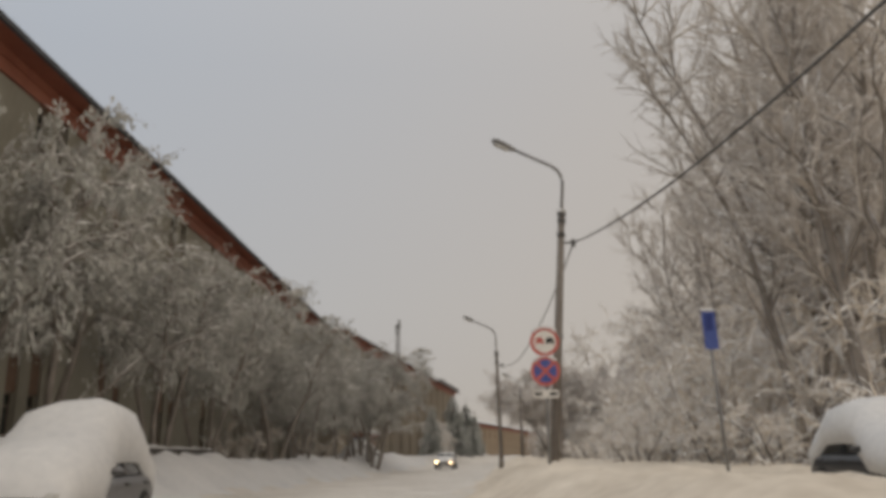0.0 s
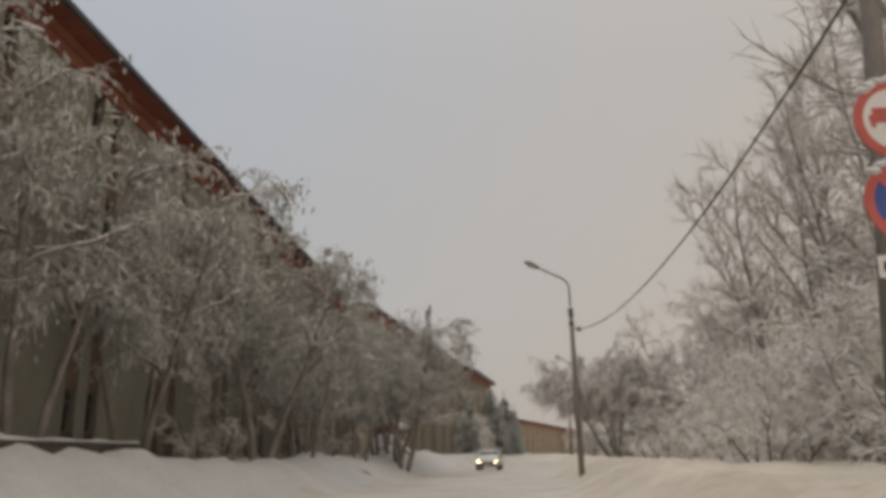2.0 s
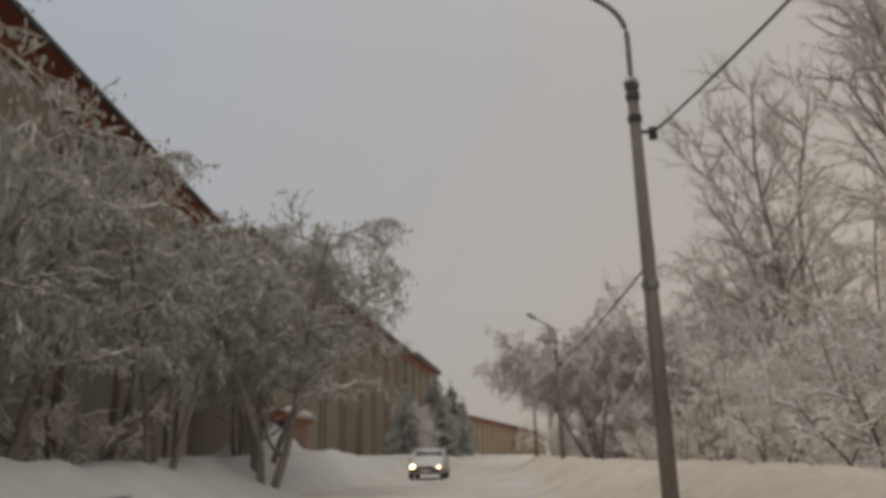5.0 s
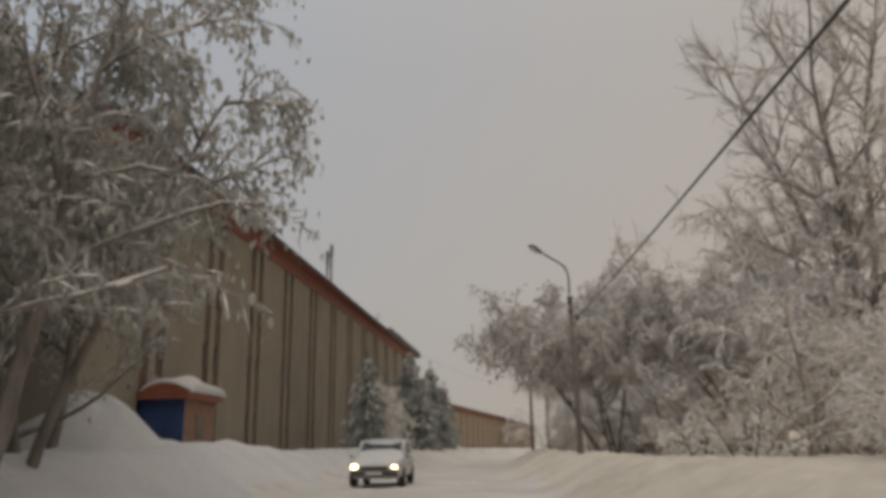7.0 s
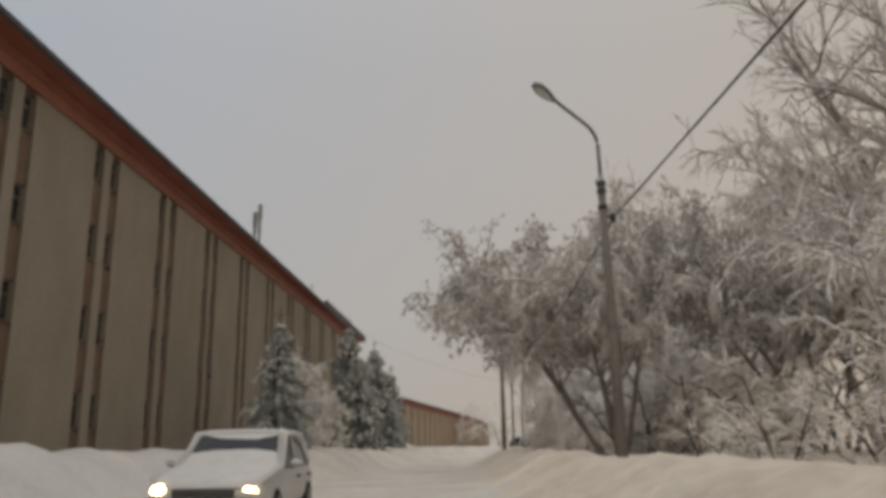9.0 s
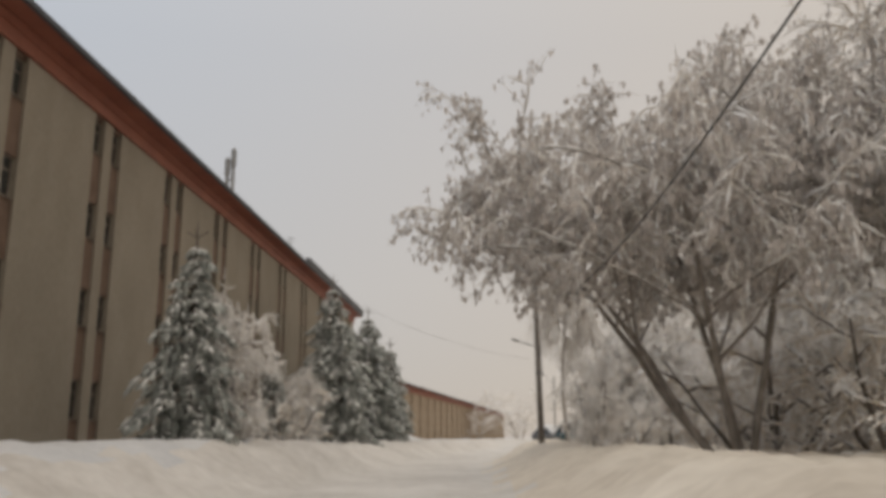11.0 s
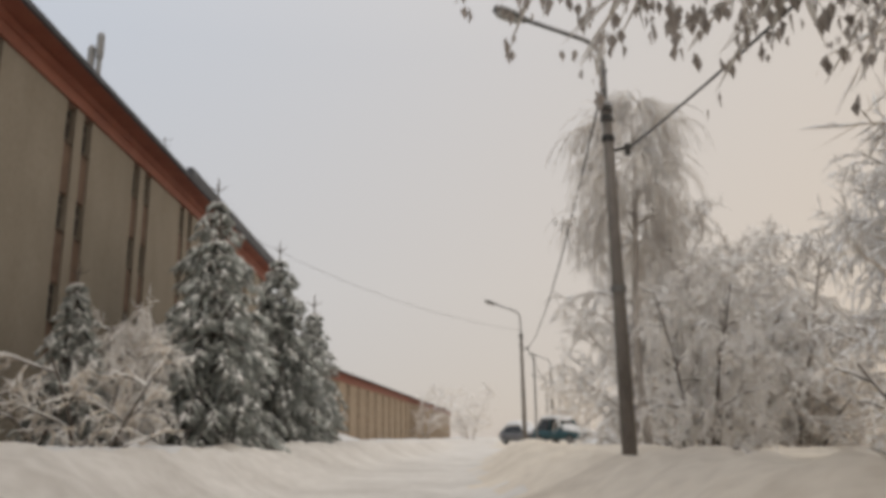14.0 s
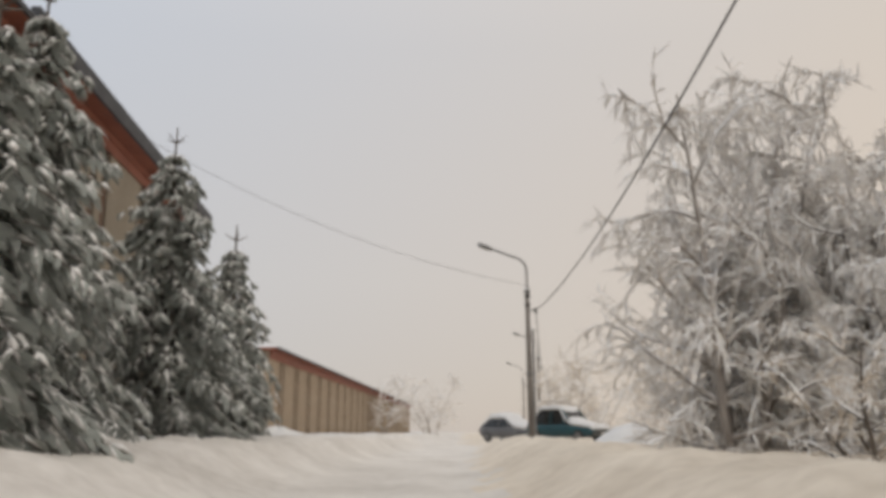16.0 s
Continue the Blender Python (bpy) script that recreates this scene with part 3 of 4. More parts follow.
def make_parapet():
    """A low dark retaining wall before the grey block, in short cast lengths."""
    wall = new("retaining_wall")
    tagged(wall, "low dark concrete retaining wall capped with snow", "low wall", kind="structure")
    for k in range(9):
        b = Buf()
        b.box(-0.16, 2.0 * k + 0.012, -0.6, 0.16, 2.0 * k + 1.988, 0.34)
        part("block", b, DARK_WALL, wall)
        b = Buf()
        b.loft([[(-0.2, 2.0 * k + 2.0 * t, 0.345), (0.2, 2.0 * k + 2.0 * t, 0.345), (0.19, 2.0 * k + 2.0 * t, 0.37), (0.08, 2.0 * k + 2.0 * t, 0.40 + 0.03 * math.sin(5 * t + k)), (-0.1, 2.0 * k + 2.0 * t, 0.40), (-0.2, 2.0 * k + 2.0 * t, 0.37)] for t in (0.0, 0.33, 0.66, 1.0)])
        part("snow_cap", b, SNOW, wall, smooth=True)
    wall.matrix_world = pose(-12.0, 13.5, 1.2, 0, 0, 7.1)


make_parapet()
make_cable("overhead_cable", Vector((-4.3, 140.8, 7.0)), Vector((-20.4, 137.0, 12.55)), 0.9, 0.008, "thin black cable strung across the street to the eave")


# ---- vehicles ----
def make_car(label, paint, snow, lit=False, tall=1.48, long=4.3, wide=1.75):
    """A parked car along local y, its nose at negative y."""
    car = new("car")
    tagged(car, label, "car")
    hw = wide / 2
    prof = [(-0.50, 0.52, 0.66, 0.80), (-0.485, 0.36, 0.74, 0.93), (-0.42, 0.27, 0.80, 0.98), (-0.25, 0.25, 0.90, 1.0), (-0.16, 0.25, 0.94, 1.0), (0.2, 0.25, 0.95, 1.0), (0.40, 0.27, 0.96, 0.99), (0.485, 0.36, 0.92, 0.94), (0.50, 0.5, 0.8, 0.82)]
    b = Buf()
    at = [p[0] for p in prof]
    rings = []
    for k in range(29):
        u = -0.5 + k / 28
        z0, z1, w = (float(np.interp(u, at, [p[j] for p in prof])) for j in (1, 2, 3))
        ring_pts = []
        for i in range(20):
            c, e = math.cos(2 * math.pi * (i + 0.5) / 20), math.sin(2 * math.pi * (i + 0.5) / 20)
            ring_pts.append((hw * w * math.copysign(abs(c) ** 0.35, c), u * long, (z0 + z1) / 2 + (z1 - z0) / 2 * math.copysign(abs(e) ** 0.55, e)))
        rings.append(ring_pts)
    b.loft(rings)
    part("body", b, paint, car, smooth=True)
    b = Buf()
    rings = []
    for u, zt, w in ((-0.20, 0.93, 0.90), (-0.05, tall - 0.05, 0.76), (0.05, tall, 0.76), (0.28, tall - 0.02, 0.75), (0.43, 0.97, 0.86)):
        y, x = u * long, hw * w
        zb = 0.90
        rings.append([(-hw * 0.9, y, zb), (hw * 0.9, y, zb), (x, y, zt), (-x, y, zt)])
    b.loft(rings)
    part("cabin_glass", b, CAR_GLASS, car, "dark car windows")
    b = Buf()
    b.loft([[(-hw * 0.77, -0.05 * long, tall - 0.045), (hw * 0.77, -0.05 * long, tall - 0.045), (hw * 0.72, -0.04 * long, tall + 0.01), (-hw * 0.72, -0.04 * long, tall + 0.01)],
            [(-hw * 0.77, 0.1 * long, tall - 0.01), (hw * 0.77, 0.1 * long, tall - 0.01), (hw * 0.72, 0.1 * long, tall + 0.04), (-hw * 0.72, 0.1 * long, tall + 0.04)],
            [(-hw * 0.76, 0.29 * long, tall - 0.03), (hw * 0.76, 0.29 * long, tall - 0.03), (hw * 0.70, 0.28 * long, tall + 0.02), (-hw * 0.70, 0.28 * long, tall + 0.02)]])
    part("roof", b, paint, car)
    for sx in (-1, 1):
        for u in (-0.31, 0.31):
            t = Buf()
            y = u * long
            t.tube([Vector((sx * (hw - 0.2), y, 0.32)), Vector((sx * (hw - 0.18), y, 0.32)), Vector((sx * (hw + 0.0), y, 0.32)), Vector((sx * (hw + 0.02), y, 0.32))], [0.26, 0.32, 0.32, 0.27], 18)
            wheel = part("wheel", t, TYRE, car, smooth=False)
            r = Buf()
            r.tube([Vector((sx * (hw + 0.021), y, 0.32)), Vector((sx * (hw + 0.035), y, 0.32))], [0.2, 0.15], 14)
            part("rim", r, STEEL, wheel)
        h = Buf()
        h.blob((sx * hw * 0.72, -0.492 * long, 0.66), 0.13, 0.06, 0.075, random)
        part("headlight", h, HEADLIGHT if lit else LENS, car, smooth=True)
        h = Buf()
        h.box(sx * hw * 0.62, 0.494 * long, 0.66, sx * hw * 0.80, 0.506 * long, 0.82)
        part("tail_light", h, SIGN_RED, car)
        h = Buf()
        h.blob((sx * (hw + 0.12), -0.13 * long, 0.98), 0.12, 0.07, 0.08, random)
        part("mirror", h, paint, car)
    for sx in (-1, 1):
        for (u0, w0, z0), (u1, w1, z1) in (((-0.205, 0.89, 0.91), (-0.055, 0.765, tall - 0.05)), ((0.1, 0.91, 0.91), (0.1, 0.775, tall - 0.02)), ((0.425, 0.875, 0.94), (0.285, 0.765, tall - 0.03))):
            b = Buf()
            b.tube([Vector((sx * hw * w0, u0 * long, z0)), Vector((sx * hw * w1, u1 * long, z1))], [0.045, 0.04], 6)
            part("pillar", b, paint, car)
        for u in (0.06, 0.3):
            b = Buf()
            b.box(sx * hw - 0.02, u * long, 0.74, sx * hw + 0.025, u * long + 0.16, 0.775)
            part("door_handle", b, DARK_STEEL, car)
    b = Buf()
    b.box(-hw * 0.5, -0.507 * long, 0.55, hw * 0.5, -0.485 * long, 0.66)
    part("grille", b, DARK_STEEL, car)
    b = Buf()
    b.box(-hw * 0.86, -0.515 * long, 0.36, hw * 0.86, -0.488 * long, 0.52)
    part("bumper", b, DARK_STEEL, car)
    b = Buf()
    b.box(-0.26, -0.521 * long, 0.42, 0.26, -0.516 * long, 0.5)
    part("plate", b, SIGN_WHITE, car)
    if snow:
        b = Buf()
        rings = []
        for u, zb, w, h in ((-0.50, 0.70, 0.80, 0.05), (-0.46, 0.80, 0.92, 0.6), (-0.34, 0.86, 0.96, 0.9), (-0.2, 0.93, 0.97, 1.0), (-0.1, 1.2, 0.9, 1.0), (-0.03, tall - 0.02, 0.86, 1.0), (0.1, tall, 0.87, 1.15), (0.28, tall - 0.02, 0.85, 1.0), (0.36, 1.2, 0.86, 0.95), (0.44, 0.98, 0.9, 0.8), (0.50, 0.8, 0.78, 0.1)):
            y, x, s = u * long, hw * w * (1.1 if snow > 0.4 else 1.0), snow * h
            zb -= 0.32 if snow > 0.4 else 0.0
            s += 0.32 if snow > 0.4 else 0.0
            rings.append([(-x, y, zb - 0.05), (x, y, zb - 0.05), (x * 1.03, y, zb + s * 0.45), (x * 0.8, y, zb + s * 0.9), (x * 0.35, y, zb + s * 1.05), (-x * 0.4, y, zb + s), (-x * 0.82, y, zb + s * 0.86), (-x * 1.03, y, zb + s * 0.4)])
        b.loft(rings)
        part("snow_cover", b, SNOW, car, "thick snow over hood and roof", smooth=True)
    return car


make_car("parked car buried under thick snow beside the street", GREY_PAINT, 0.55).matrix_world = pose(-7.95, 12.3, 0.05, 0, 0, 12)
make_car("snow-covered parked car behind the snow bank", DARK_PAINT, 0.5).matrix_world = pose(6.6, 18.4, 0.25, 0, 0, 8)
make_car("pale silver car with lit headlights on packed snow", SILVER_PAINT, 0.05, lit=True).matrix_world = pose(-11.4, 77.4, -0.02, 0, 0, 2)
make_car("teal estate car with snow on its roof by the lamp", TEAL, 0.16, tall=1.72, long=4.5).matrix_world = pose(-0.45, 151.5, 0.68, 0, 0, 38)
make_car("grey car half hidden in snow behind the teal car", GREY_PAINT, 0.3).matrix_world = pose(-2.0, 160.5, 0.6, 0, 0, 40)


def make_heap(x, y, rx, ry, h, seed, label):
    """A ploughed heap of snow: a lumpy dome that runs out into the ground."""
    rng = random.Random(seed)
    b = Buf()
    n, m = 28, 9
    ph = [rng.uniform(0, 6.28) for _ in range(4)]
    for j in range(m + 1):
        r = j / m
        for i in range(n):
            a = 2 * math.pi * i / n
            k = 1 + 0.12 * math.sin(3 * a + ph[0]) + 0.07 * math.sin(5 * a + ph[1])
            px, py = rx * r * k * math.cos(a), ry * r * k * math.sin(a)
            pz = h * (1 - r * r) ** 1.4 * (1 + 0.10 * math.sin(4 * a + 6 * r + ph[2])) - 0.25 * r
            b.v.append((px, py, pz))
    for j in range(m):
        for i in range(n):
            t = (i + 1) % n
            b.f.append((j * n + i, (j + 1) * n + i, (j + 1) * n + t, j * n + t))
    ob = part("snow_heap", b, SNOW, smooth=True)
    tagged(ob, label, "snow heap", "snow heaps", kind="stuff")
    ob.matrix_world = pose(x, y, gz(x, y) - 0.05)


make_heap(-17.7, 69.0, 2.5, 3.0, 1.75, 1, "large ploughed heap of snow beside the porch")
make_heap(-15.2, 47.0, 2.2, 3.2, 0.55, 2, "low rounded snow heap under the trees")
make_heap(1.6, 147.0, 2.6, 2.2, 0.9, 3, "snow heap beside the teal car")
make_heap(-15.5, 152.0, 2.4, 3.0, 0.7, 4, "low snow heap near the distant block")


# ---- trees ----
def bend(rng, d, amount):
    return (d + Vector((rng.gauss(0, 1), rng.gauss(0, 1), rng.gauss(0, 1))) * amount).normalized()


def limb(rng, start, direction, length, steps, wobble, pull):
    """A crooked line of points; pull bends it up (+) or down (-)."""
    pts, d = [start], direction.normalized()
    for _ in range(steps):
        d = bend(rng, d, wobble)
        d = (d + Vector((0, 0, pull))).normalized()
        pts.append(pts[-1] + d * (length / steps))
    return pts


def snow_on(buf, pts, radius, rng, chance=1.0):
    """A ridge of snow lying on a branch."""
    if rng.random() > chance:
        return
    up = [p + Vector((0, 0, radius * 0.55)) for p in pts]
    buf.tube(up, [radius * (0.7 + 0.5 * rng.random()) for _ in pts[:-1]] + [radius * 0.3], 3, cap=False)


def tree(seed, label, height, trunk_r, straight=False, stems=1, lean=(0, 0), limbs=9, limb_len=0.5, limb_up=0.5, first=0.25, branches=8, twigs=9, twig_len=1.1, droop=-0.12,
         snow=0.03, snow_chance=0.9, leaves=0, twig_mat=None, spread=1.0, category="tree", wood_r=0.012, bark=None, low=-9.0, flare=0.7, leader=0.87, leaf_mat=None, leaf_label="withered brown leaves", leaf_size=1.0, sweep=(99.0, 0.0)):
    """Trunk, limbs, then a crown of twigs under snow and, if any, withered leaves.
    No bough ends lower than low; past a reach of sweep[0] that limit rises by sweep[1] a metre."""
    rng = random.Random(seed)

    def hangs(p, spare=0.0):
        return p.z < low + spare + sweep[1] * max(0.0, math.hypot(p.x, p.y) - sweep[0])

    thing = new("tree")
    tagged(thing, label, category, "trees along the street")
    fine, white, leaf = Buf(), Buf(), Buf()
    for s in range(stems):
        a = 2 * math.pi * s / stems + rng.random()
        out = 0.28 * spread if stems > 1 else 0.03
        d = Vector((math.cos(a) * out + lean[0], math.sin(a) * out + lean[1], 1))
        h = height * leader * rng.uniform(0.92, 1.08)
        spine = limb(rng, Vector((math.cos(a) * 0.25 * (stems > 1), math.sin(a) * 0.25 * (stems > 1), -0.6)), d, h, 10, 0.07, 0.02)
        radii = [trunk_r * (1 - 0.9 * (i / 10)) + 0.015 for i in range(11)]
        trunk = Buf()
        trunk.tube(spine, radii, 8)
        part("trunk", trunk, bark or BARK, thing, smooth=True)
        snow_on(white, spine[3:], snow * 1.4, rng)
        for k in range(limbs):
            u = first + (1 - first) * (k + rng.random()) / limbs
            i = min(int(u * 10), 9)
            base = spine[i].lerp(spine[i + 1], u * 10 - i)
            az = k * 2.4 + rng.uniform(-0.5, 0.5) + a
            ln = height * limb_len * (1.1 - 0.55 * u) * rng.uniform(0.75, 1.2)
            d = Vector((math.cos(az) + lean[0], math.sin(az) + lean[1], limb_up * rng.uniform(0.6, 1.4)))
            pts = limb(rng, base, d, ln, 7, 0.13, droop * 0.12)
            if hangs(pts[-1], 0.4):
                continue
            r0 = max(radii[i] * 0.5, 0.022)
            arm = Buf()
            arm.tube(pts, [r0 * (1 - 0.85 * j / 7) + 0.008 for j in range(8)], 5, cap=False)
            part("limb", arm, bark or BARK, thing, smooth=True)
            snow_on(white, pts, max(snow * 1.5, r0 * 0.6), rng)
            for b in range(branches):
                v = 0.12 + 0.88 * (b + rng.random()) / branches
                j = min(int(v * 7), 6)
                p = pts[j].lerp(pts[j + 1], v * 7 - j)
                along = (pts[j + 1] - pts[j]).normalized()
                d = bend(rng, along, flare)
                bl = (ln * 0.40 * (1.15 - 0.55 * v) + 0.035 * height) * rng.uniform(0.6, 1.35)
                q = limb(rng, p, d, bl, 5, 0.16, droop * 0.45)
                if hangs(q[-1]):
                    continue
                fine.spike([q[0], q[2], q[3], q[5]], wood_r * 1.9)
                if rng.random() < snow_chance:
                    rise = Vector((0, 0, wood_r * 0.9))
                    white.pad(q[0] + rise, q[2] + rise, snow * 1.3)
                    white.pad(q[2] + rise, q[4] + rise, snow * 1.3)
                for t in range(twigs):
                    w = 0.08 + 0.92 * (t + rng.random()) / twigs
                    i = min(int(w * 5), 4)
                    p2 = q[i].lerp(q[i + 1], w * 5 - i)
                    d2 = bend(rng, (q[i + 1] - q[i]).normalized(), 0.5)
                    tl = twig_len * rng.uniform(0.35, 1.25)
                    g = limb(rng, p2, d2, tl, 2 if twig_len < 1.5 else 4, 0.16, droop)
                    n = len(g)
                    fine.spike([g[0], g[-1]] if straight else g, wood_r)
                    if rng.random() < snow_chance:
                        rise = Vector((0, 0, wood_r * 0.6))
                        for i in range(0, n - 1, 2):
                            white.pad(g[i] + rise, g[min(i + 2, n - 1)] + rise, snow * rng.uniform(0.6, 1.2))
                    for _ in range(leaves):
                        e = g[rng.randint(1, n - 1)]
                        c = e + Vector((rng.gauss(0, 0.07), rng.gauss(0, 0.07), -0.06 + rng.gauss(0, 0.05)))
                        sz = rng.uniform(0.035, 0.075) * leaf_size
                        ax = Vector((rng.gauss(0, 1), rng.gauss(0, 1), rng.gauss(0, 0.4))).normalized() * sz * 0.7
                        k0 = len(leaf.v)
                        cr = Vector((ax.y, -ax.x, 0)) * 0.4
                        for o in (Vector((0, 0, sz)), ax + cr, Vector((0, 0, -sz * 1.4)), cr - ax):
                            leaf.v.append(tuple(c + o))
                        leaf.f += [(k0, k0 + 1, k0 + 2), (k0 + 2, k0 + 3, k0)]
    part("crown", fine, twig_mat or TWIG, thing, "crown of fine frosted twigs", kind="stuff")
    part("snow", white, TWIG_SNOW, thing, "snow lying on the branches", kind="stuff")
    if leaves:
        part("leaves", leaf, leaf_mat or LEAF, thing, leaf_label, kind="stuff")
    return thing


def spruce(seed, height, radius, label):
    """A spruce: drooping boughs in whorls, needle sprays, pads of snow."""
    rng = random.Random(seed)
    thing = new("spruce_tree")
    tagged(thing, label, "spruce", "spruces before the buildings")
    trunk, green, white = Buf(), Buf(), Buf()
    trunk.tube([Vector((0, 0, -0.5)), Vector((0, 0, height * 0.6)), Vector((0, 0, height + 0.55))], [0.13, 0.07, 0.02], 7)
    for k in range(4):
        a = k * 1.6
        trunk.tube([Vector((0, 0, height + 0.02)), Vector((0.33 * math.cos(a), 0.33 * math.sin(a), height + 0.22))], [0.025, 0.012], 4)
    whorls = int(height * 3.2)
    for w in range(whorls):
        u = (w + 0.4 * rng.random()) / whorls
        z = 0.35 + (height - 0.6) * u + rng.uniform(-0.12, 0.12)
        reach = radius * (1 - u) ** 0.72 * rng.uniform(0.8, 1.15) + 0.16
        n = rng.choice((7, 8, 9)) if u < 0.75 else 5
        for i in range(n):
            a = 2 * math.pi * (i + rng.uniform(-0.3, 0.3)) / n + w * 0.7
            ln = reach * rng.uniform(0.55, 1.25)
            out = Vector((math.cos(a), math.sin(a), 0))
            side = Vector((-out.y, out.x, 0))
            dip = rng.uniform(0.35, 0.85)
            pts = [Vector((0, 0, z)) + out * (ln * t) + Vector((0, 0, ln * (0.10 * t - dip * t * t))) for t in (0, 0.25, 0.5, 0.75, 1.0)]
            trunk.tube(pts, [0.022, 0.018, 0.014, 0.01, 0.006], 3, cap=False)
            at = lambda t: Vector((0, 0, z)) + out * (ln * t) + Vector((0, 0, ln * (0.10 * t - dip * t * t)))
            for s in range(max(5, int(ln * 8))):
                t = 0.12 + 0.88 * rng.random()
                p = at(t)
                for sd in (-1, 1):
                    sl = (0.24 + 0.34 * (1 - t) * min(ln, 1.4)) * rng.uniform(0.7, 1.3)
                    fall = rng.uniform(0.5, 1.3)
                    tip = p + (out * 0.55 + side * sd * 0.7) * sl + Vector((0, 0, -sl * fall))
                    mid = p.lerp(tip, 0.5) + Vector((0, 0, 0.12 * sl))
                    k0, wd = len(green.v), 0.05
                    o = out * wd
                    green.v += [tuple(p - o), tuple(p + o), tuple(mid + o * 1.3), tuple(mid - o * 1.3), tuple(tip), tuple(mid - Vector((0, 0, wd * 2)))]
                    green.f += [(k0, k0 + 1, k0 + 2, k0 + 3), (k0 + 3, k0 + 2, k0 + 4), (k0 + 1, k0 + 5, k0 + 2), (k0, k0 + 3, k0 + 5), (k0 + 2, k0 + 5, k0 + 4), (k0 + 3, k0 + 4, k0 + 5)]
                    if rng.random() < 0.8:
                        rise = Vector((0, 0, 0.025))
                        white.pad(p + rise, mid.lerp(tip, rng.uniform(0.4, 0.95)) + rise * 0.5, rng.uniform(0.024, 0.048))
            if rng.random() < 0.9:
                t0 = rng.uniform(0.2, 0.35)
                while t0 < 0.95:
                    t1 = t0 + rng.uniform(0.1, 0.26)
                    w0 = rng.uniform(0.025, 0.062)
                    off = side * rng.uniform(-0.05, 0.05) + Vector((0, 0, 0.04))
                    white.pad(at(t0) + off, at(t1) + off * 0.7, w0 * 1.3)
                    t0 = t1 + rng.uniform(0.0, 0.1)
    part("trunk", trunk, BARK, thing)
    part("needles", green, NEEDLE, thing, "dark green drooping needle sprays", kind="stuff")
    part("snow", white, TWIG_SNOW, thing, "pads of snow on the boughs", smooth=True, kind="stuff")
    return thing


def put(proto, x, y, turn=0.0, s=1.0, sz=None, first=False):
    m = pose(x, y, gz(x, y) - 0.1, 0, 0, turn) @ Matrix.Diagonal((s, s, sz or s, 1))
    if first:
        proto.matrix_world = m
        return proto
    return copy_thing(proto, m)


def plant(proto, places):
    for k, (x, y, turn, s, *sz) in enumerate(places):
        put(proto, x, y, turn, s, sz[0] if sz else None, k == 0)


# snow-laden trees before the grey block
laden = tree(11, "broad dark tree with frozen leaves bowed under wet snow", 11.0, 0.13, stems=3, spread=0.8, limbs=14, limb_len=0.29, limb_up=0.6, first=0.10, branches=10, twigs=12, twig_len=0.5, droop=-0.3, snow=0.022, snow_chance=0.45, twig_mat=TWIG_DARK, wood_r=0.012, low=2.3, leader=0.75, flare=0.8,
             leaves=3, leaf_mat=FROZEN_LEAF, leaf_label="dark grey-green frozen leaves", leaf_size=0.95, bark=DULL_BARK)
plant(laden, [(-14.2, 59.2, 0, 1.06, 1.08), (-14.6, 40.0, 130, 1.02, 0.92), (-17.2, 66.0, 250, 0.88), (-17.0, 50.0, 20, 0.9), (-15.6, 22.5, 300, 1.05, 1.1)])
laden_b = tree(23, "young dark tree with drooping snow-flecked twigs", 8.5, 0.09, stems=3, limbs=12, limb_len=0.30, limb_up=0.55, first=0.08, branches=10, twigs=10, twig_len=0.45, droop=-0.32, snow=0.02, snow_chance=0.6, twig_mat=TWIG_DARK, wood_r=0.011, low=2.0, leader=0.75, flare=0.8,
               leaves=3, leaf_mat=FROZEN_LEAF, leaf_label="dark grey-green frozen leaves", leaf_size=0.95, bark=DULL_BARK)
plant(laden_b, [(-14.4, 27.5, 30, 1.12, 1.2), (-15.2, 46.0, 200, 0.9, 0.9), (-15.4, 54.5, 225, 0.95, 0.92), (-15.4, 62.6, 95, 1.05, 1.15), (-14.6, 16.5, 140, 1.1, 1.25), (-15.0, 33.0, 60, 1.05, 1.12)])
hanging = tree(29, "small tree with hanging twigs white with snow", 6.8, 0.07, stems=4, spread=1.2, limbs=11, limb_len=0.34, limb_up=0.6, first=0.05, branches=9, twigs=9, twig_len=0.62, droop=-0.4, snow=0.028, snow_chance=1.0, wood_r=0.013, leader=0.78, flare=0.8)
plant(hanging, [(-16.2, 102.8, 200, 0.66, 0.98), (-17.6, 118.5, 220, 0.82), (0.9, 134.0, 15, 1.3), (3.4, 129.5, 100, 1.35), (4.4, 136.5, 185, 1.5), (2.0, 125.5, 270, 1.0), (-3.7, 112.8, 60, 0.72, 0.85)])
# leaning tree with withered leaves over the right bank
willow = tree(37, "spreading tree with withered leaves bent over the bank by snow", 11.5, 0.095, stems=5, spread=1.3, lean=(-0.30, -0.07), limbs=15, limb_len=0.45, limb_up=0.62, first=0.30, branches=9, twigs=11, twig_len=0.75, droop=-0.34, snow=0.030, snow_chance=0.9, leaves=4, wood_r=0.013, bark=DULL_BARK, low=3.5, leader=0.8, leaf_size=1.25, sweep=(5.0, 0.65))
plant(willow, [(-1.1, 101.3, 0, 1.15, 1.2), (7.4, 98.5, 20, 1.0)])
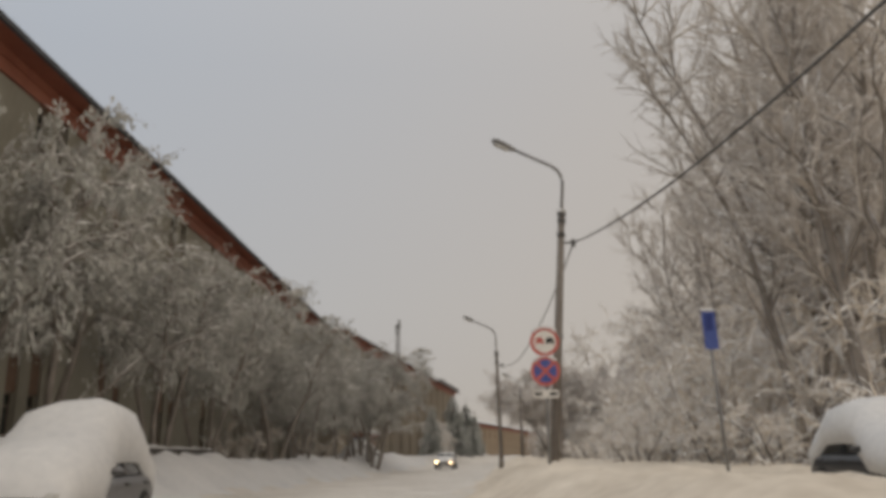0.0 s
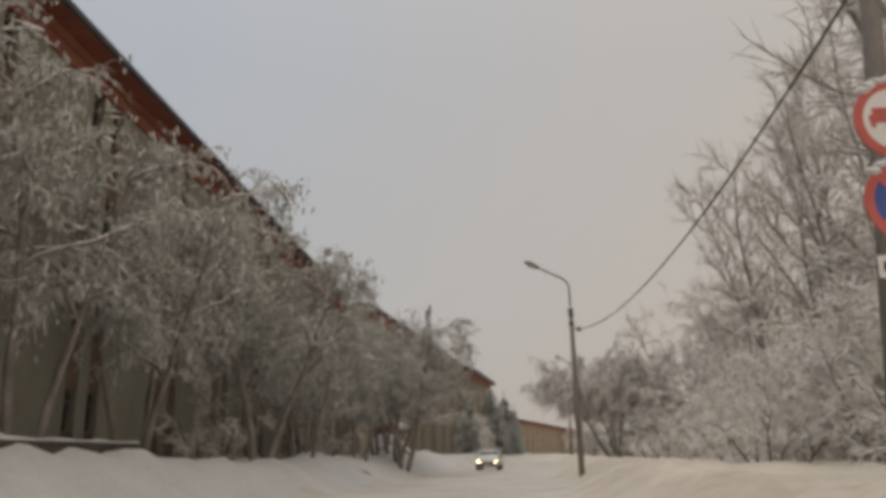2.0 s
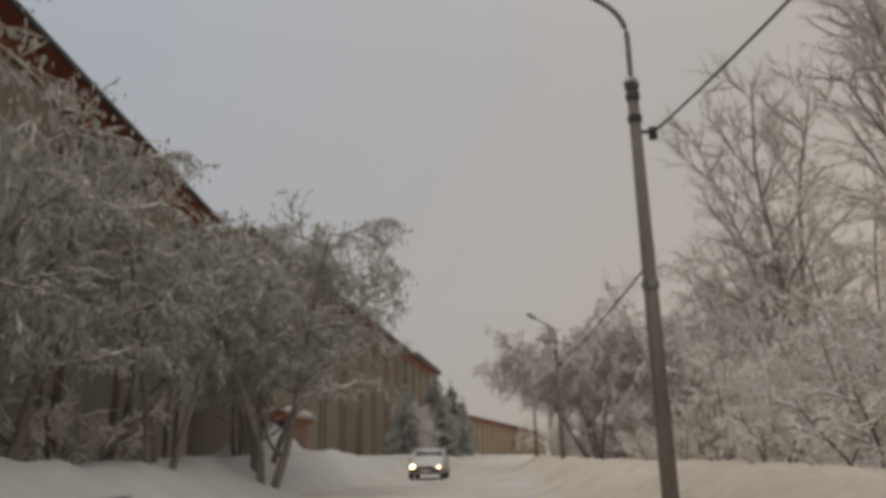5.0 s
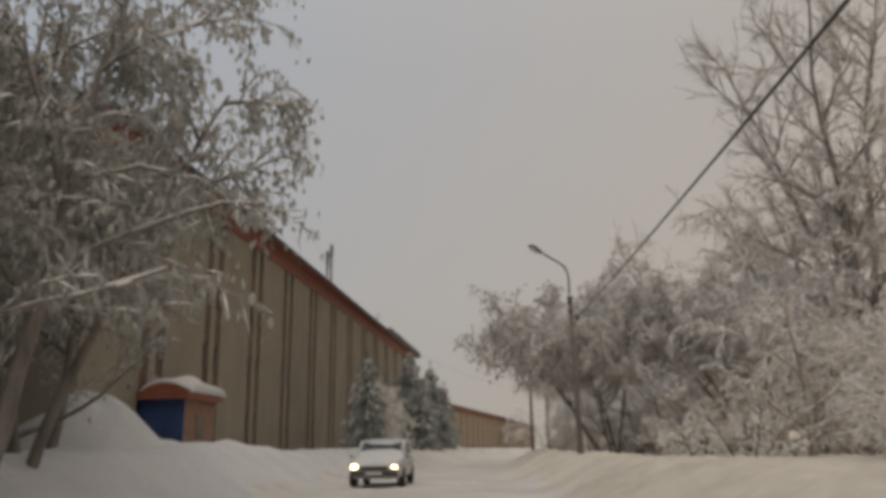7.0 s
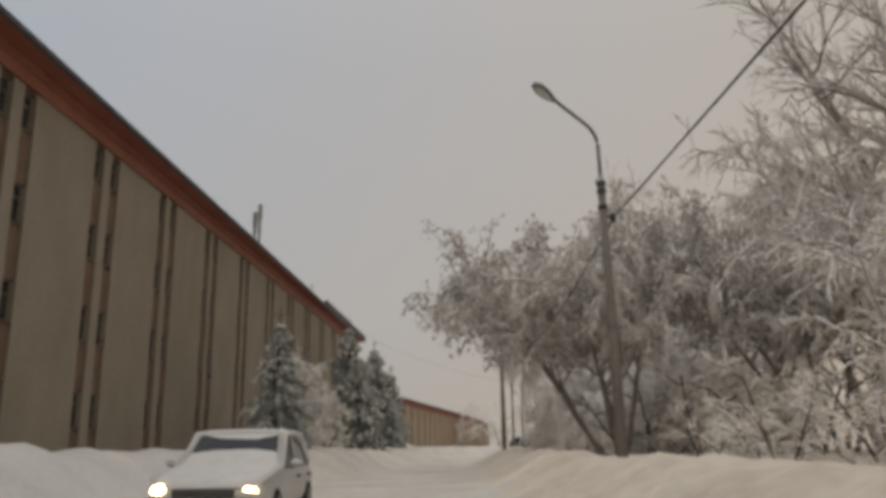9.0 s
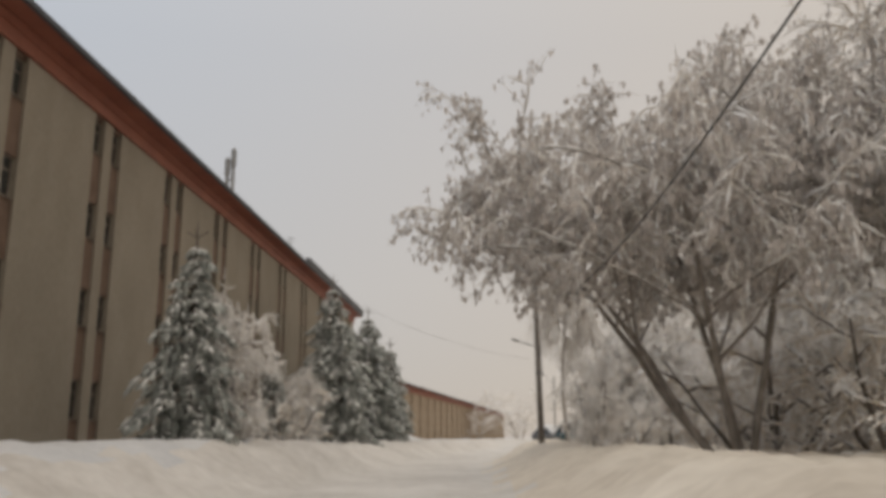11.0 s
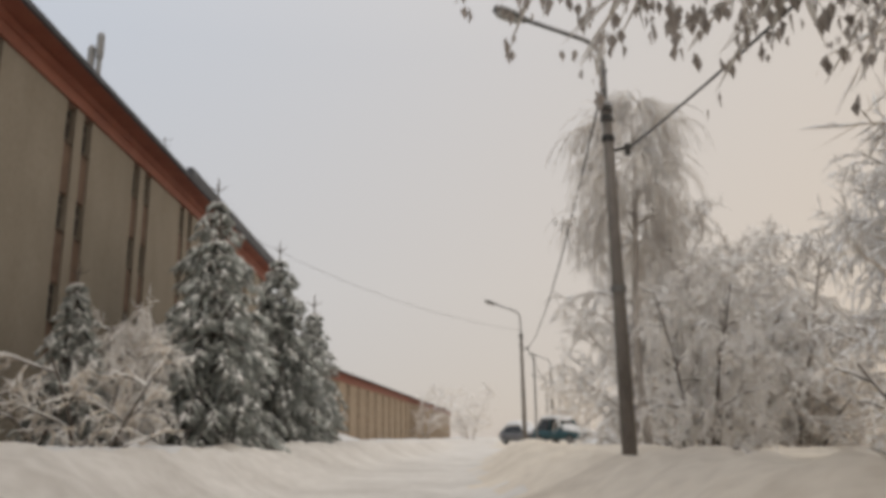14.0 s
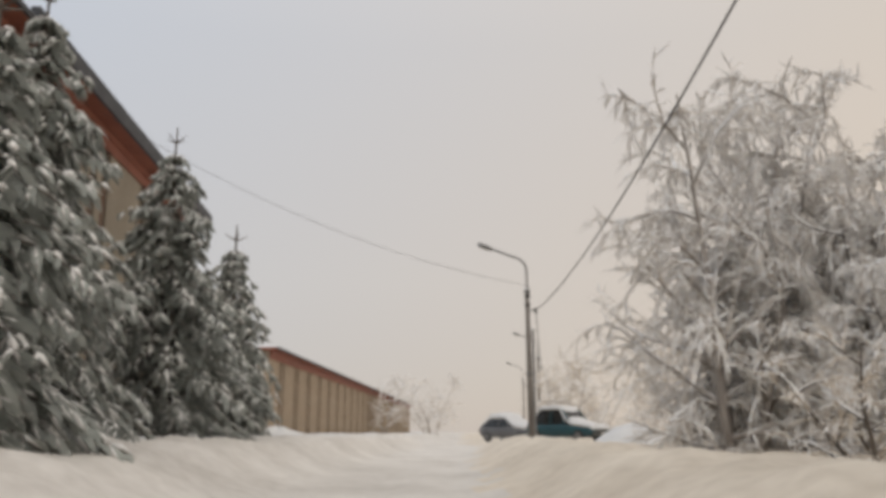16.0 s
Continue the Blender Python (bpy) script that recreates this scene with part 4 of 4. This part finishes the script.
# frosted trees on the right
frosted = tree(41, "frosted deciduous tree white with fresh snow", 10.5, 0.10, stems=4, spread=1.0, limbs=16, limb_len=0.29, limb_up=0.65, first=0.05, branches=10, twigs=12, twig_len=0.55, droop=-0.28, snow=0.029, snow_chance=1.0, wood_r=0.013, bark=HAZY_FROST_BARK, leader=0.8, flare=0.85)
plant(frosted, [(-0.1, 131.0, 0, 1.2, 1.34), (5.2, 128.5, 80, 0.95, 0.85), (6.2, 119.0, 20, 1.0), (3.8, 110.0, 310, 0.85)])
thin = tree(43, "frosted tree further from the road, its colours paled for haze", 10.5, 0.12, straight=True, stems=3, spread=1.2, limbs=10, limb_len=0.36, limb_up=0.6, first=0.06, branches=8, twigs=8, twig_len=0.95, droop=-0.16, snow=0.036, snow_chance=0.75, wood_r=0.022, bark=HAZY_FROST_BARK, twig_mat=TWIG_MID, leader=0.8, flare=0.8)
plant(thin, [(5.5, 86.0, 260, 0.85), (5.6, 139.0, 170, 0.95), (9.5, 133.0, 220, 0.95), (3.8, 172, 60, 0.9), (8.5, 158, 200, 1.0), (10, 58, 80, 1.1), (9.5, 47, 150, 1.1), (12, 37, 260, 1.15), (5.5, 74.0, 90, 0.8), (7.0, 66.0, 190, 0.95), (6.5, 55.0, 140, 0.85), (7.5, 46.0, 20, 1.0), (8.0, 106.0, 120, 1.0)])
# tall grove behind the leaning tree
grove = tree(83, "tall frosted tree in the grove behind the verge", 20.0, 0.2, straight=True, stems=3, spread=0.6, limbs=16, limb_len=0.25, limb_up=0.75, first=0.14, branches=8, twigs=9, twig_len=1.1, droop=-0.14, snow=0.042, snow_chance=0.75, wood_r=0.024, bark=HAZY_FROST_BARK, twig_mat=TWIG_MID, leader=0.82, flare=0.7)
plant(grove, [(8.0, 113.0, 0, 1.05), (13.5, 107.0, 130, 1.1), (19.5, 98.0, 240, 1.05), (17.0, 66.0, 75, 0.95), (17.0, 46.0, 190, 0.95)])
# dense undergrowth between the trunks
thicket = tree(89, "dense frosted thicket of young stems", 7.0, 0.05, straight=True, stems=6, spread=1.3, limbs=8, limb_len=0.34, limb_up=0.8, first=0.05, branches=6, twigs=8, twig_len=0.55, droop=-0.2, snow=0.028, snow_chance=0.75, wood_r=0.018, bark=HAZY_FROST_BARK, twig_mat=TWIG_MID, leader=0.85, flare=0.8, category="thicket")
plant(thicket, [(8.5, 88.0, 20, 1.1), (13.0, 84.0, 110, 1.3), (9.5, 73.0, 200, 1.15), (14.5, 76.0, 290, 1.3), (10.0, 64.0, 45, 1.1), (15.0, 61.0, 140, 1.35), (9.5, 53.0, 230, 1.0), (14.0, 52.0, 320, 1.3), (8.0, 41.0, 70, 1.0), (12.5, 31.0, 160, 1.15), (9.8, 94.5, 250, 1.2)])
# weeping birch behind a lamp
birch = tree(53, "weeping birch with long hanging frosted twigs", 12.0, 0.11, limbs=14, limb_len=0.17, limb_up=0.9, first=0.55, branches=9, twigs=15, twig_len=1.5, droop=-0.6, snow=0.016, snow_chance=0.75, wood_r=0.011, bark=HAZY_FROST_BARK, flare=0.45)
plant(birch, [(-4.65, 113.4, 60, 0.79)])
# tall bare trees with upright branches
bare = tree(67, "tall bare tree with upright fan of fine branches", 19.0, 0.17, straight=True, stems=3, spread=0.5, limbs=15, limb_len=0.22, limb_up=1.4, first=0.24, branches=9, twigs=8, twig_len=1.0, droop=0.03, snow=0.02, snow_chance=0.4, wood_r=0.017, bark=DULL_BARK, twig_mat=TWIG_BROWN, flare=0.5)
plant(bare, [(13.2, 70.0, 0, 1.5), (14.4, 102.0, 120, 1.28), (12.5, 41.0, 60, 1.0), (15.5, 49.0, 200, 1.2), (11.8, 32.0, 290, 0.95), (19.0, 80.0, 20, 1.4), (20.0, 58.0, 250, 1.3), (10.2, 35.5, 150, 0.85)])
# undergrowth along the road
bush = tree(71, "low snow-laden bush on the verge", 3.2, 0.04, straight=True, stems=4, spread=2.2, limbs=6, limb_len=0.42, limb_up=0.6, first=0.1, branches=5, twigs=8, twig_len=0.42, droop=-0.16, snow=0.022, snow_chance=0.6, category="bush", twig_mat=TWIG_MID, wood_r=0.012, flare=0.8)
plant(bush, [(1.5, 88.5, 0, 1.0), (2.5, 84.0, 60, 1.1), (0.6, 92.5, 120, 0.9), (5.5, 53.0, 200, 1.2), (4.0, 50.0, 250, 1.1), (4.5, 60.0, 20, 1.3), (4.0, 70.0, 80, 1.2), (7.5, 41.0, 150, 1.3), (8.5, 34.0, 300, 1.2), (2.0, 113.0, 30, 1.2), (-0.5, 124.0, 210, 1.0), (5.5, 129.0, 100, 1.3), (-18.0, 116.5, 60, 1.3), (5, 145, 0, 1.2), (-16.6, 40, 120, 1.0), (-17, 53, 260, 1.0), (1.5, 106.0, 330, 1.4), (4.5, 103.0, 90, 1.5), (0.6, 104.0, 40, 1.7), (2.8, 100.0, 200, 1.7), (4.6, 96.0, 300, 1.8)])
# spruces before the buff block
sp = spruce(5, 6.4, 1.6, "snow-laden spruce before the buff-brick block")
plant(sp, [(-16.6, 100.7, 0, 1.05, 0.97), (-16.0, 121.0, 70, 1.3, 1.1), (-15.4, 138.0, 200, 1.15), (-18.6, 117.0, 310, 0.75)])
sp_tall = spruce(9, 9.6, 2.8, "tall spruce heavily loaded with snow before the block")
plant(sp_tall, [(-17.4, 125.7, 0, 1.1, 1.0), (-16.2, 132.2, 150, 1.0, 0.92)])

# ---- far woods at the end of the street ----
far = tree(47, "far pale snowy tree at the end of the street", 11.0, 0.13, stems=2, limbs=8, limb_len=0.36, limb_up=0.7, first=0.10, branches=5, twigs=3, twig_len=1.5, droop=-0.1, snow=0.06, wood_r=0.03, bark=HAZY_FROST_BARK)
plant(far, [(-14 + 4.6 * k + 2 * math.sin(k * 2.7) + (18 if k > 4 else -4), 262 + 30 * math.sin(k * 1.9), 47 * k, 1.05 + 0.25 * math.sin(k * 3.1)) for k in range(14)])
